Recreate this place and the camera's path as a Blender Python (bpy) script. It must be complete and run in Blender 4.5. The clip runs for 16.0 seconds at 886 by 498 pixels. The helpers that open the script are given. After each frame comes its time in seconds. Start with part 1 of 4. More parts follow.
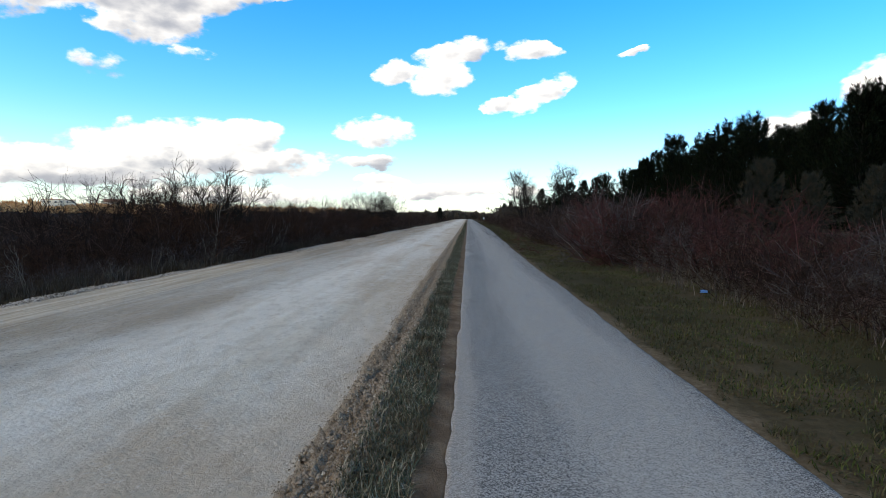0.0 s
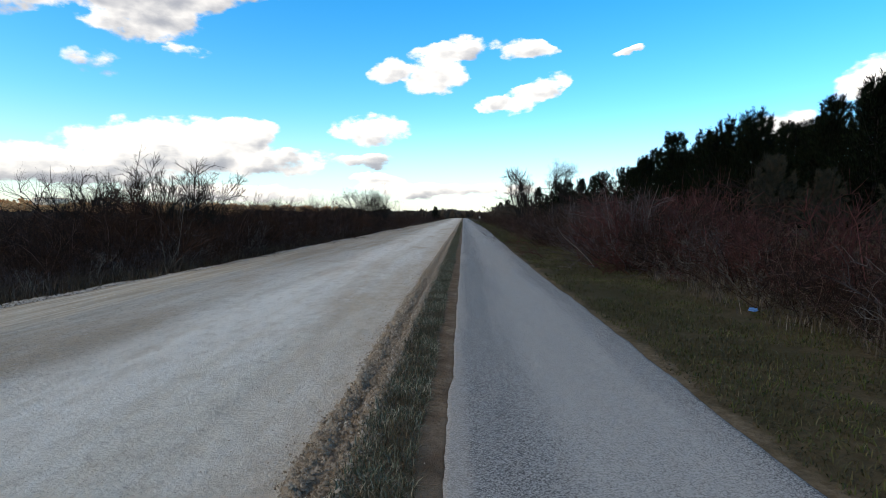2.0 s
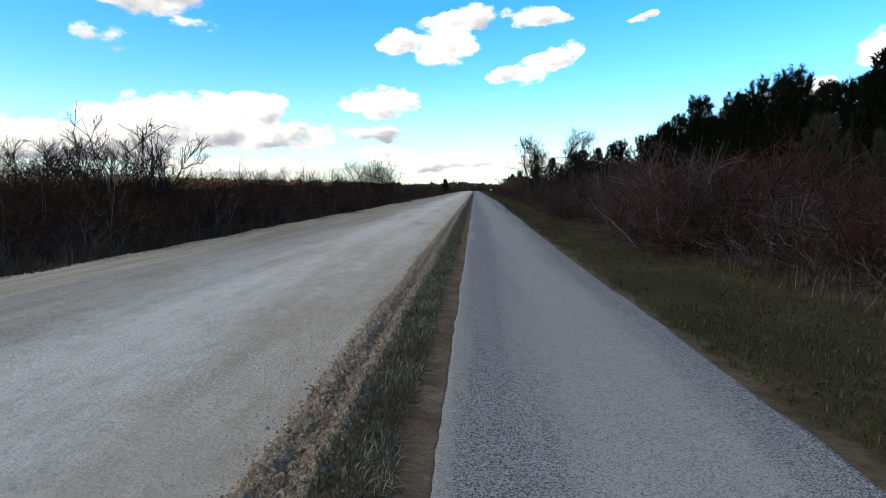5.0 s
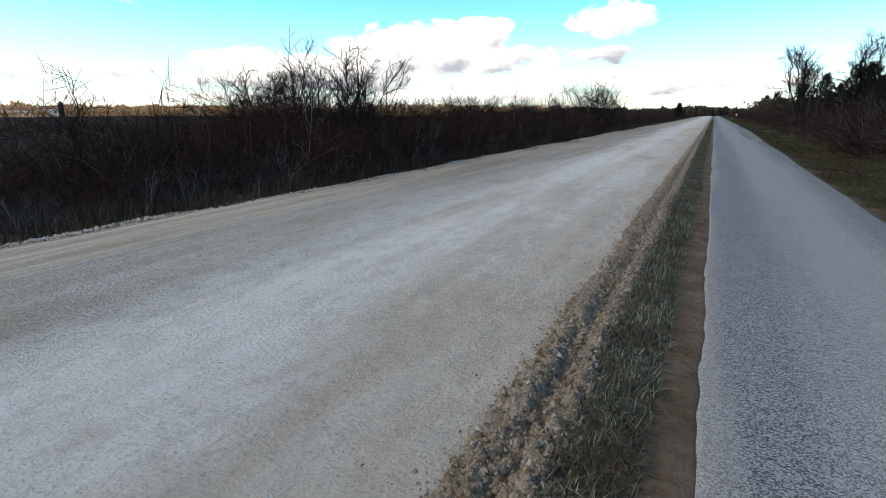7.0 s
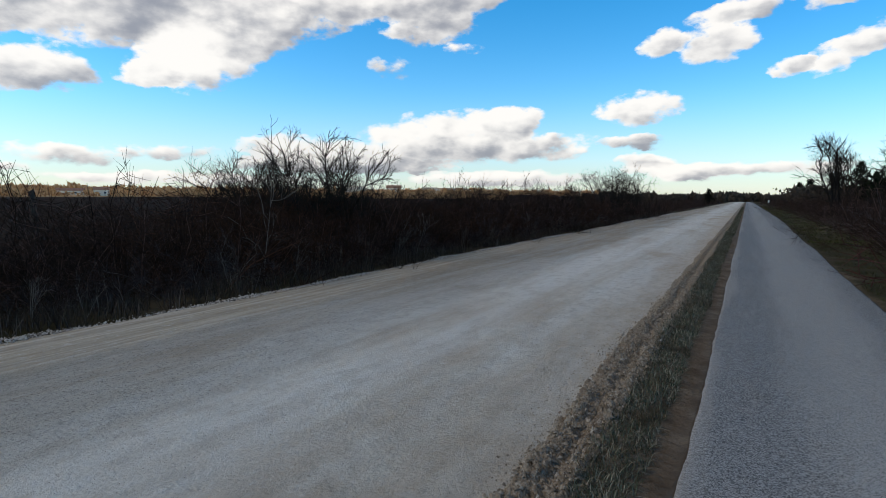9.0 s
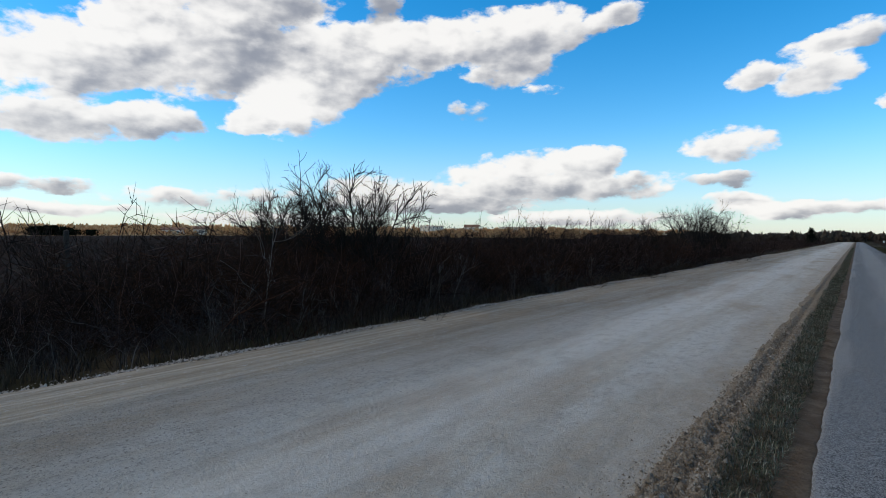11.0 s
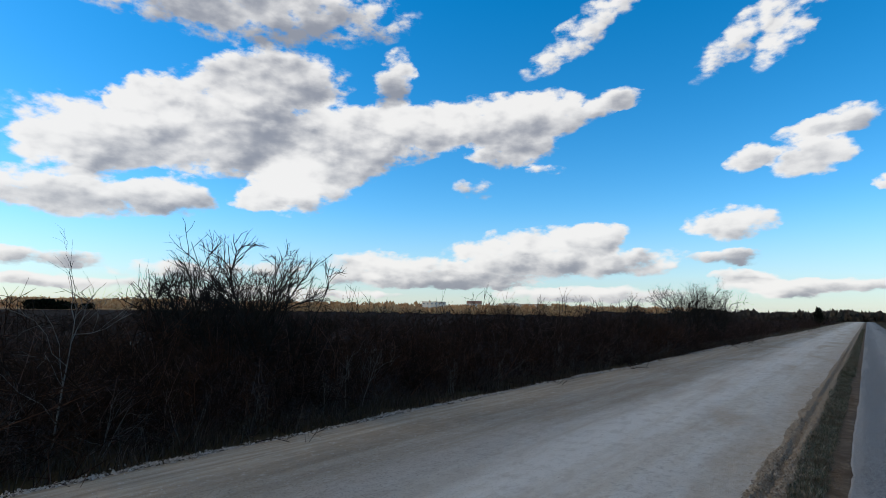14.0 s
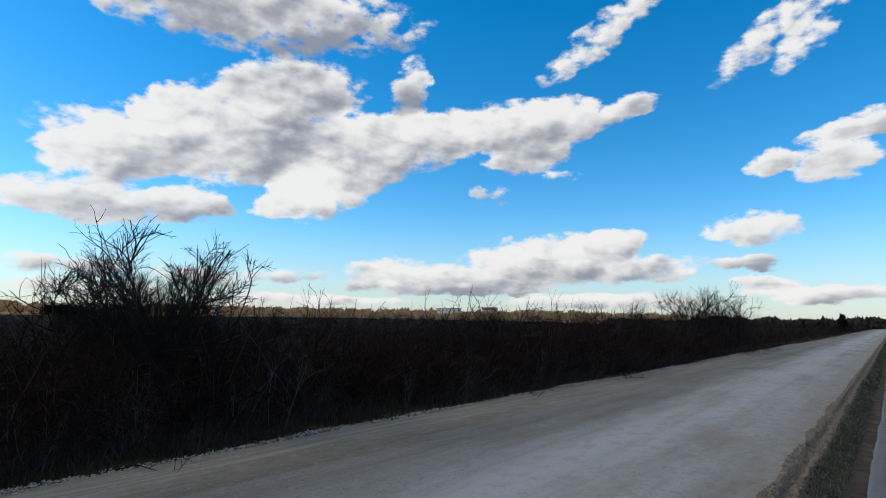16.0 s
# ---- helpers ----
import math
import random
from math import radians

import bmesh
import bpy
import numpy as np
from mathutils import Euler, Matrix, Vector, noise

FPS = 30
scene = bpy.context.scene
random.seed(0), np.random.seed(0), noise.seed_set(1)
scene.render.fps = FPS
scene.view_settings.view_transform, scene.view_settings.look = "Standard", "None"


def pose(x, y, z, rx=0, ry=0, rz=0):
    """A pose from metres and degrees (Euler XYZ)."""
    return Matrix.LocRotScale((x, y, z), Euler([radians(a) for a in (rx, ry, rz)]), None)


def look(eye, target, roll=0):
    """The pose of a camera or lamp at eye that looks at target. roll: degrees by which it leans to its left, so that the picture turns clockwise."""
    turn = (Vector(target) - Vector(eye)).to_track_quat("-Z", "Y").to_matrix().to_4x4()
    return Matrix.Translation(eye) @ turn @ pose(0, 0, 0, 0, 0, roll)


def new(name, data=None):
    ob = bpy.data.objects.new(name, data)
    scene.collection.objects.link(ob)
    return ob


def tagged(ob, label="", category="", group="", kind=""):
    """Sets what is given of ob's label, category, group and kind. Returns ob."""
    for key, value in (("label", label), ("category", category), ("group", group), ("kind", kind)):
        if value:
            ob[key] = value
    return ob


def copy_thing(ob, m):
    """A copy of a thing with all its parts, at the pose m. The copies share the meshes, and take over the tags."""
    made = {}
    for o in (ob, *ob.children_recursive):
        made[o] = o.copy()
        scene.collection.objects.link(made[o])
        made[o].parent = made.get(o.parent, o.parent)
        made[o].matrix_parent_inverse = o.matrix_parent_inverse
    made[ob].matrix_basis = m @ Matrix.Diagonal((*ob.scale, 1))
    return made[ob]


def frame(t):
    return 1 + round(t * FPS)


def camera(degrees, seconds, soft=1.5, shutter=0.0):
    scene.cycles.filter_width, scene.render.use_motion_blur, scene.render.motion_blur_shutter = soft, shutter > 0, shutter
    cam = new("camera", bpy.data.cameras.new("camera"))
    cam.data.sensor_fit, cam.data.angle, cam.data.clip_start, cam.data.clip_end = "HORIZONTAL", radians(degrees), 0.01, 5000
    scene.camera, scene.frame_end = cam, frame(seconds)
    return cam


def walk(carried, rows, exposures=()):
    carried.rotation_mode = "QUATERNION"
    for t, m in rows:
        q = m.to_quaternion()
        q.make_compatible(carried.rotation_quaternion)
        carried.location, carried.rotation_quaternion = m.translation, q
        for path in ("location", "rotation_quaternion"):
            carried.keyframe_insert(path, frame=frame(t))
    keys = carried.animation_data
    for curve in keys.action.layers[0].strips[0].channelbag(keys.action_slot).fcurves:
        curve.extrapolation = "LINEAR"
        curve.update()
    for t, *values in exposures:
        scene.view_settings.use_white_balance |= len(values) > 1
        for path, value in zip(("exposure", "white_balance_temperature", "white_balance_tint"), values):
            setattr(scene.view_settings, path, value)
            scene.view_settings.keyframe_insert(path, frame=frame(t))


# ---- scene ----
cam = camera(77.9, 16.0, 0.6)
PATH = [
    (0, (-0.089, 1.064, 1.512), (-0.178, 3.059, 1.394), 0.7),
    (0.5, (-0.061, 1.635, 1.508), (-0.167, 3.627, 1.364), 0.6),
    (1, (-0.074, 2.177, 1.522), (-0.182, 4.169, 1.379), 0.5),
    (1.5, (-0.065, 2.712, 1.552), (-0.16, 4.705, 1.413), 0.7),
    (2, (-0.091, 3.216, 1.553), (-0.164, 5.211, 1.431), 0.7),
    (2.5, (0.001, 3.798, 1.539), (-0.07, 5.794, 1.422), 0.8),
    (3, (0.04, 4.326, 1.557), (-0.029, 6.322, 1.44), 0.7),
    (3.2, (0.031, 4.543, 1.573), (-0.035, 6.538, 1.45), 0.7),
    (5.3, (0.005, 7.277, 1.42), (-0.137, 9.256, 1.164), -0.2),
    (5.5, (-0.025, 7.523, 1.426), (-0.234, 9.491, 1.139), -0.0),
    (6, (-0.101, 8.158, 1.434), (-0.554, 10.068, 1.049), 0.3),
    (6.5, (-0.17, 8.71, 1.459), (-0.905, 10.505, 0.974), 0.1),
    (7, (-0.257, 9.294, 1.456), (-1.1, 11.044, 0.979), -0.2),
    (7.5, (-0.161, 9.825, 1.508), (-1.02, 11.58, 1.081), -0.4),
    (8, (-0.125, 10.434, 1.607), (-1.01, 12.188, 1.236), -0.9),
    (8.5, (-0.011, 10.938, 1.665), (-0.943, 12.687, 1.401), -0.5),
    (9, (0.088, 11.439, 1.717), (-0.874, 13.182, 1.529), 0.3),
    (9.5, (0.084, 11.954, 1.718), (-0.917, 13.678, 1.57), 0.4),
    (10, (0.096, 12.502, 1.708), (-0.97, 14.19, 1.592), 0.8),
    (10.2, (0.053, 12.698, 1.697), (-1.082, 14.342, 1.597), 0.7),
    (12.3, (0.05, 15.102, 1.931), (-1.171, 16.686, 1.962), 0.9),
    (12.5, (0.05, 15.318, 1.951), (-1.159, 16.91, 2.012), 0.9),
    (13, (0.06, 15.817, 1.993), (-1.123, 17.424, 2.122), 1.4),
    (13.5, (0.104, 16.338, 2.017), (-1.078, 17.943, 2.189), 1.1),
    (14, (0.113, 16.878, 2.014), (-1.1, 18.452, 2.242), 0.8),
    (14.5, (0.139, 17.388, 1.972), (-1.137, 18.902, 2.259), 0.8),
    (15, (0.174, 17.938, 1.941), (-1.105, 19.45, 2.221), 0.9),
    (15.5, (0.133, 18.494, 1.932), (-1.146, 20.007, 2.202), 1.0),
    (16, (0.184, 19.097, 1.919), (-1.074, 20.632, 2.17), 0.9),
]
# seconds, stops, kelvin and tint, as the clip's camera adapts
EXPOSURES = [(0, 0.12, 6500, 10), (3, 0.02, 6500, 10), (5.5, 0.15, 6500, 10), (7, 0.32, 6500, 10), (7.8, 0.3, 6450, 10), (8.6, -0.2, 6350, 10), (9.5, -0.4, 6250, 10), (12.5, -0.48, 6150, 10), (14, -0.52, 6100, 10), (16, -0.55, 6100, 10)]
walk(cam, [(t, look(eye, target, roll)) for t, eye, target, roll in PATH], EXPOSURES)

# ---- sky and sun ----
SUN_AZ, SUN_EL = 125, 34       # degrees left of the road's direction, and up
world = bpy.data.worlds.new("sky")
scene.world = world
world.use_nodes = True
W = world.node_tree


def wn(kind, operation="", interpolation="", vector_type="", data_type=""):
    n = W.nodes.new("ShaderNode" + kind)
    if operation:
        n.operation = operation
    if interpolation:
        n.interpolation_type = interpolation
    if vector_type:
        n.vector_type = vector_type
    if data_type:
        n.data_type = data_type
    return n


def wmath(op, a, b=None, c=None):
    n = wn("Math", operation=op)
    for i, v in enumerate((a, b, c)):
        if v is None:
            continue
        if isinstance(v, (int, float)):
            n.inputs[i].default_value = v
        else:
            W.links.new(v, n.inputs[i])
    return n.outputs[0]


def wsmooth(v, lo, hi):
    n = wn("MapRange", interpolation="SMOOTHSTEP")
    W.links.new(v, n.inputs[0])
    n.inputs[1].default_value, n.inputs[2].default_value = lo, hi
    return n.outputs[0]


def wnoise(vec, scale, detail, rough=0.55):
    n = wn("TexNoise")
    n.inputs["Scale"].default_value, n.inputs["Detail"].default_value = scale, detail
    n.inputs["Roughness"].default_value = rough
    W.links.new(vec, n.inputs["Vector"])
    return n


sky = wn("TexSky")
sky.sky_type, sky.sun_disc = "NISHITA", False
sky.sun_elevation, sky.sun_rotation = radians(SUN_EL), radians(-SUN_AZ)
sky.air_density, sky.dust_density, sky.ozone_density = 1.0, 0.15, 3.0
vivid = wn("HueSaturation")
vivid.inputs["Saturation"].default_value, vivid.inputs["Value"].default_value = 1.41, 2.3
vivid.inputs["Hue"].default_value = 0.493
W.links.new(sky.outputs[0], vivid.inputs["Color"])

way = wn("TexCoord").outputs["Generated"]
axes = wn("SeparateXYZ")
W.links.new(way, axes.inputs[0])
azimuth = wmath("MULTIPLY", wmath("ARCTAN2", wmath("MULTIPLY", axes.outputs[0], -1.0), axes.outputs[1]), 57.2958)
height = wmath("MULTIPLY", wmath("ARCSINE", axes.outputs[2]), 57.2958)
chart = wn("CombineXYZ")
W.links.new(azimuth, chart.inputs[0])
W.links.new(height, chart.inputs[1])
stretch = wn("VectorMath", operation="MULTIPLY")
stretch.inputs[1].default_value = (1.0, 1.7, 1.0)
W.links.new(chart.outputs[0], stretch.inputs[0])
warp = wnoise(stretch.outputs[0], 0.28, 5)
shift = wn("VectorMath", operation="SUBTRACT")
W.links.new(warp.outputs["Color"], shift.inputs[0])
shift.inputs[1].default_value = (0.5, 0.5, 0.5)
bend = wn("VectorMath", operation="MULTIPLY_ADD")
bend.inputs[1].default_value = (3.6, 1.8, 0.0)
W.links.new(shift.outputs[0], bend.inputs[0])
W.links.new(chart.outputs[0], bend.inputs[2])
flat = wn("VectorMath", operation="MULTIPLY")
flat.inputs[1].default_value = (1.0, 1.0, 0.0)
W.links.new(bend.outputs[0], flat.inputs[0])
SHEET = {"cover": 0.0, "rise": 0.0}


def cloud(az, el, wide, high, tilt=0, tone=0.0, thick=1.0):
    """One lobe of a cloud, in degrees: where it stands, its half width and half height; tone: greyer below nought."""
    m = wn("Mapping", vector_type="TEXTURE")
    m.inputs["Location"].default_value = (az, el, 0)
    m.inputs["Rotation"].default_value = (0, 0, radians(-tilt))
    m.inputs["Scale"].default_value = (wide * 1.3, high * 1.35, 1)
    W.links.new(flat.outputs[0], m.inputs["Vector"])
    d = wn("VectorMath", operation="DOT_PRODUCT")
    W.links.new(m.outputs[0], d.inputs[0])
    W.links.new(m.outputs[0], d.inputs[1])
    near = wmath("MAXIMUM", wmath("MULTIPLY_ADD", d.outputs["Value"], -thick, thick), 0.0)
    up = wn("VectorMath", operation="DOT_PRODUCT")
    W.links.new(m.outputs[0], up.inputs[0])
    up.inputs[1].default_value = (0.30, 0.85, 0.0)
    SHEET["cover"] = wmath("ADD", near, SHEET["cover"])
    SHEET["rise"] = wmath("MULTIPLY_ADD", near, wmath("ADD", up.outputs["Value"], tone), SHEET["rise"])


# the broad cumulus over the field
cloud(64.5, 15.8, 11.5, 2.8, 0, 0.0)
cloud(70.8, 14.3, 5.6, 2.2, 8)
cloud(58.0, 18.8, 7.0, 4.5, 0, -0.4)
cloud(54.9, 22.8, 6.2, 2.2, 0, -0.5)
cloud(67.1, 19.1, 2.8, 1.7, 20)
cloud(73.0, 9.8, 6.9, 1.8)
cloud(64.6, 10.5, 3.8, 1.5)
# its neighbour, drawn out towards the road
cloud(48.0, 16.9, 4.6, 3.5, 0, -0.25)
cloud(42.9, 18.4, 6.7, 2.8, 8, -0.12)
cloud(35.0, 19.7, 6.7, 2.1, 8)
cloud(27.2, 20.1, 5.0, 2.0, 5)
cloud(20.0, 20.9, 2.5, 1.0, 10)
cloud(52.1, 12.8, 5.4, 2.5, 15, 0.4)
cloud(56.5, 10.8, 2.4, 1.0, 10)
cloud(30.2, 17.2, 4.5, 1.8, 8, -0.3)
cloud(43.1, 23.6, 1.7, 2.7, -30, -0.5, 0.8)
# the high grey sheet and the wisps
cloud(61.5, 29.0, 17.5, 3.2, 0, -0.45, 0.9)
cloud(22.4, 27.8, 6.9, 1.5, 30, -0.1, 0.62)
cloud(7.1, 25.4, 5.6, 1.5, 32, 0, 0.58)
cloud(4.2, 24.3, 3.4, 1.3, 40, 0, 0.58)
cloud(34.3, 12.9, 2.6, 1.0, 0, -0.5, 0.42)
cloud(26.8, 14.7, 1.8, 0.6, 0, 0, 0.5)
# the long low bank
cloud(43.2, 4.6, 5.6, 1.4)
cloud(28.4, 6.7, 8.1, 1.8, 6, 0.1)
cloud(21.3, 7.6, 2.7, 1.4)
cloud(25.0, 4.8, 11.8, 1.2, 3, -0.25)
cloud(39.0, 3.2, 10.0, 0.8, 0, -0.6)
cloud(9.8, 8.6, 3.5, 1.4, 3)
cloud(9.9, 5.4, 2.6, 0.8, 0, -0.5, 0.75)
cloud(8.6, 3.6, 2.7, 0.6)
cloud(22.8, 1.9, 8.2, 0.8)
cloud(5.2, 2.2, 2.7, 0.6)
cloud(74.0, 4.2, 4.5, 0.8, 0, -0.2, 0.7)
cloud(63.5, 3.6, 4.8, 0.9, 0, -0.1, 0.7)
cloud(55.0, 4.0, 4.0, 0.7, 0, -0.2, 0.6)
cloud(72.4, 2.2, 6.2, 0.5)
cloud(53.9, 1.6, 10.9, 0.5)
# small cumulus over the path and the pines
cloud(1.0, 16.5, 3.9, 0.9, 8)
cloud(3.0, 13.9, 2.8, 1.6, 10)
cloud(7.8, 14.4, 2.1, 1.0, 10)
cloud(-6.4, 16.4, 2.6, 0.8)
cloud(-7.1, 12.3, 3.5, 1.1, 22)
cloud(-2.7, 11.2, 1.3, 0.8, 10)
cloud(-16.4, 15.8, 1.3, 0.3)
cloud(-35.6, 11.4, 2.4, 1.5, 15)
cloud(-29.4, 8.2, 2.3, 1.2)
cloud(1.7, 2.7, 8.8, 0.6)
# the sky behind goes on the same way
cloud(-95, 14, 16, 4, 6)
cloud(-140, 22, 14, 5, 4)
cloud(150, 18, 18, 4, 3)
cloud(110, 12, 14, 4, 5)
cloud(-60, 24, 12, 3, 8)

# an unseen sheet of cloud added overhead, above the view, to temper the ground's light
unseen_deck = wsmooth(wmath("MULTIPLY_ADD", wmath("SUBTRACT", warp.outputs["Fac"], 0.5), 30.0, height), 36.0, 46.0)


def moved(du, dv):
    n = wn("VectorMath", operation="ADD")
    n.inputs[1].default_value = (du, dv, 0.0)
    W.links.new(stretch.outputs[0], n.inputs[0])
    return n.outputs[0]


# billows: the same noise a little nearer to the sun tells the lit flank from the shaded one
puff = wnoise(stretch.outputs[0], 0.40, 9, 0.55)
soft, nearer = wnoise(stretch.outputs[0], 0.40, 4, 0.5), wnoise(moved(0.55, 0.8), 0.40, 4, 0.5)
broad, broad_nearer = wnoise(stretch.outputs[0], 0.16, 3, 0.5), wnoise(moved(1.6, 2.2), 0.16, 3, 0.5)
body = wmath("MAXIMUM", wmath("MINIMUM", SHEET["cover"], 1.0), unseen_deck)
fray = wmath("MULTIPLY", wmath("SUBTRACT", puff.outputs["Fac"], 0.5), wsmooth(body, 0.0, 0.3))
rough_cover = wmath("MULTIPLY_ADD", fray, 2.1, body)
alpha = wsmooth(rough_cover, 0.12, 0.64)
lean = wmath("DIVIDE", SHEET["rise"], wmath("ADD", SHEET["cover"], 0.05))
billow = wmath("SUBTRACT", soft.outputs["Fac"], nearer.outputs["Fac"])
swell = wmath("SUBTRACT", broad.outputs["Fac"], broad_nearer.outputs["Fac"])
relief_sum = wmath("MULTIPLY_ADD", billow, 1.2, wmath("MULTIPLY_ADD", swell, 1.8, wmath("MULTIPLY", lean, 0.95)))
rim = wmath("MULTIPLY", wmath("SUBTRACT", 1.0, wsmooth(rough_cover, 0.3, 1.1)), 0.35)
lit = wsmooth(wmath("ADD", relief_sum, rim), -0.9, 0.42)
tone = wn("Mix", data_type="RGBA")
tone.inputs["A"].default_value = (4.0, 4.1, 4.5, 1)
tone.inputs["B"].default_value = (12.4, 11.8, 10.9, 1)
W.links.new(lit, tone.inputs["Factor"])
haze = wn("Mix", data_type="RGBA")
haze.inputs["B"].default_value = (5.4, 6.6, 7.7, 1)
W.links.new(wmath("MULTIPLY", wmath("SUBTRACT", 1.0, wsmooth(height, -1.0, 11.0)), 0.6), haze.inputs["Factor"])
W.links.new(vivid.outputs[0], haze.inputs["A"])
over = wn("Mix", data_type="RGBA")
W.links.new(wmath("MULTIPLY", alpha, 0.97), over.inputs["Factor"])
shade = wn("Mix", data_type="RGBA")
shade.inputs["B"].default_value = (2.1, 1.95, 1.75, 1)
W.links.new(unseen_deck, shade.inputs["Factor"])
W.links.new(tone.outputs["Result"], shade.inputs["A"])
W.links.new(haze.outputs["Result"], over.inputs["A"])
W.links.new(shade.outputs["Result"], over.inputs["B"])
bg = W.nodes["Background"]
bg.inputs["Strength"].default_value = 0.108
W.links.new(over.outputs["Result"], bg.inputs["Color"])
world.cycles.sampling_method, world.cycles.sample_map_resolution = "MANUAL", 1024

sun_data = bpy.data.lights.new("sun", "SUN")
sun_data.energy, sun_data.angle, sun_data.color = 1.45, radians(15), (1.0, 0.82, 0.58)
sun = new("sun", sun_data)
a, e = radians(SUN_AZ), radians(SUN_EL)
sun.matrix_world = look((-math.sin(a) * math.cos(e) * 50, math.cos(a) * math.cos(e) * 50, math.sin(e) * 50), (0, 0, 0))


# ---- materials ----
def material(name, rough=0.9, gloss=0.25):
    m = bpy.data.materials.new(name)
    m.use_nodes = True
    b = m.node_tree.nodes["Principled BSDF"]
    b.inputs["Roughness"].default_value = rough
    b.inputs["Specular IOR Level"].default_value = gloss
    return m, m.node_tree, b


def wire(t, a, b):
    t.links.new(a, b)


def coords(t, scale=(1, 1, 1), source="Object"):
    c = t.nodes.new("ShaderNodeTexCoord")
    m = t.nodes.new("ShaderNodeMapping")
    m.inputs["Scale"].default_value = scale
    wire(t, c.outputs[source], m.inputs[0])
    return m.outputs[0]


def grain(t, vec, scale, detail=4, rough=0.6):
    n = t.nodes.new("ShaderNodeTexNoise")
    n.inputs["Scale"].default_value, n.inputs["Detail"].default_value, n.inputs["Roughness"].default_value = scale, detail, rough
    wire(t, vec, n.inputs["Vector"])
    return n.outputs["Fac"]


def ramp(t, fac, *stops):
    n = t.nodes.new("ShaderNodeValToRGB")
    while len(n.color_ramp.elements) < len(stops):
        n.color_ramp.elements.new(0.5)
    for el, (p, c) in zip(n.color_ramp.elements, stops):
        el.position = p
        el.color = (c, c, c, 1) if isinstance(c, (int, float)) else (*c, 1)
    wire(t, fac, n.inputs[0])
    return n.outputs[0]


def blend(t, fac, a, b, mode="MIX"):
    n = t.nodes.new("ShaderNodeMix")
    n.data_type, n.blend_type = "RGBA", mode
    for v, s in ((fac, "Factor"), (a, "A"), (b, "B")):
        if isinstance(v, (int, float)):
            n.inputs[s].default_value = v
        elif isinstance(v, tuple):
            n.inputs[s].default_value = (*v, 1)
        else:
            wire(t, v, n.inputs[s])
    return n.outputs["Result"]


def calc(t, op, a, b=0.0):
    n = t.nodes.new("ShaderNodeMath")
    n.operation = op
    for i, v in enumerate((a, b)):
        if isinstance(v, (int, float)):
            n.inputs[i].default_value = v
        else:
            wire(t, v, n.inputs[i])
    return n.outputs[0]


def band(t, v, lo, hi):
    """1 where v lies past hi, 0 below lo, soft between."""
    n = t.nodes.new("ShaderNodeMapRange")
    n.interpolation_type = "SMOOTHSTEP"
    wire(t, v, n.inputs[0])
    n.inputs[1].default_value, n.inputs[2].default_value = lo, hi
    return n.outputs[0]


def relief(t, b, h, strength, dist):
    n = t.nodes.new("ShaderNodeBump")
    n.inputs["Strength"].default_value, n.inputs["Distance"].default_value = strength, dist
    wire(t, h, n.inputs["Height"])
    wire(t, n.outputs[0], b.inputs["Normal"])


def split(t, vec):
    n = t.nodes.new("ShaderNodeSeparateXYZ")
    wire(t, vec, n.inputs[0])
    return n.outputs


def island(t):
    return t.nodes.new("ShaderNodeNewGeometry").outputs["Random Per Island"]


def chance(t):
    return t.nodes.new("ShaderNodeObjectInfo").outputs["Random"]


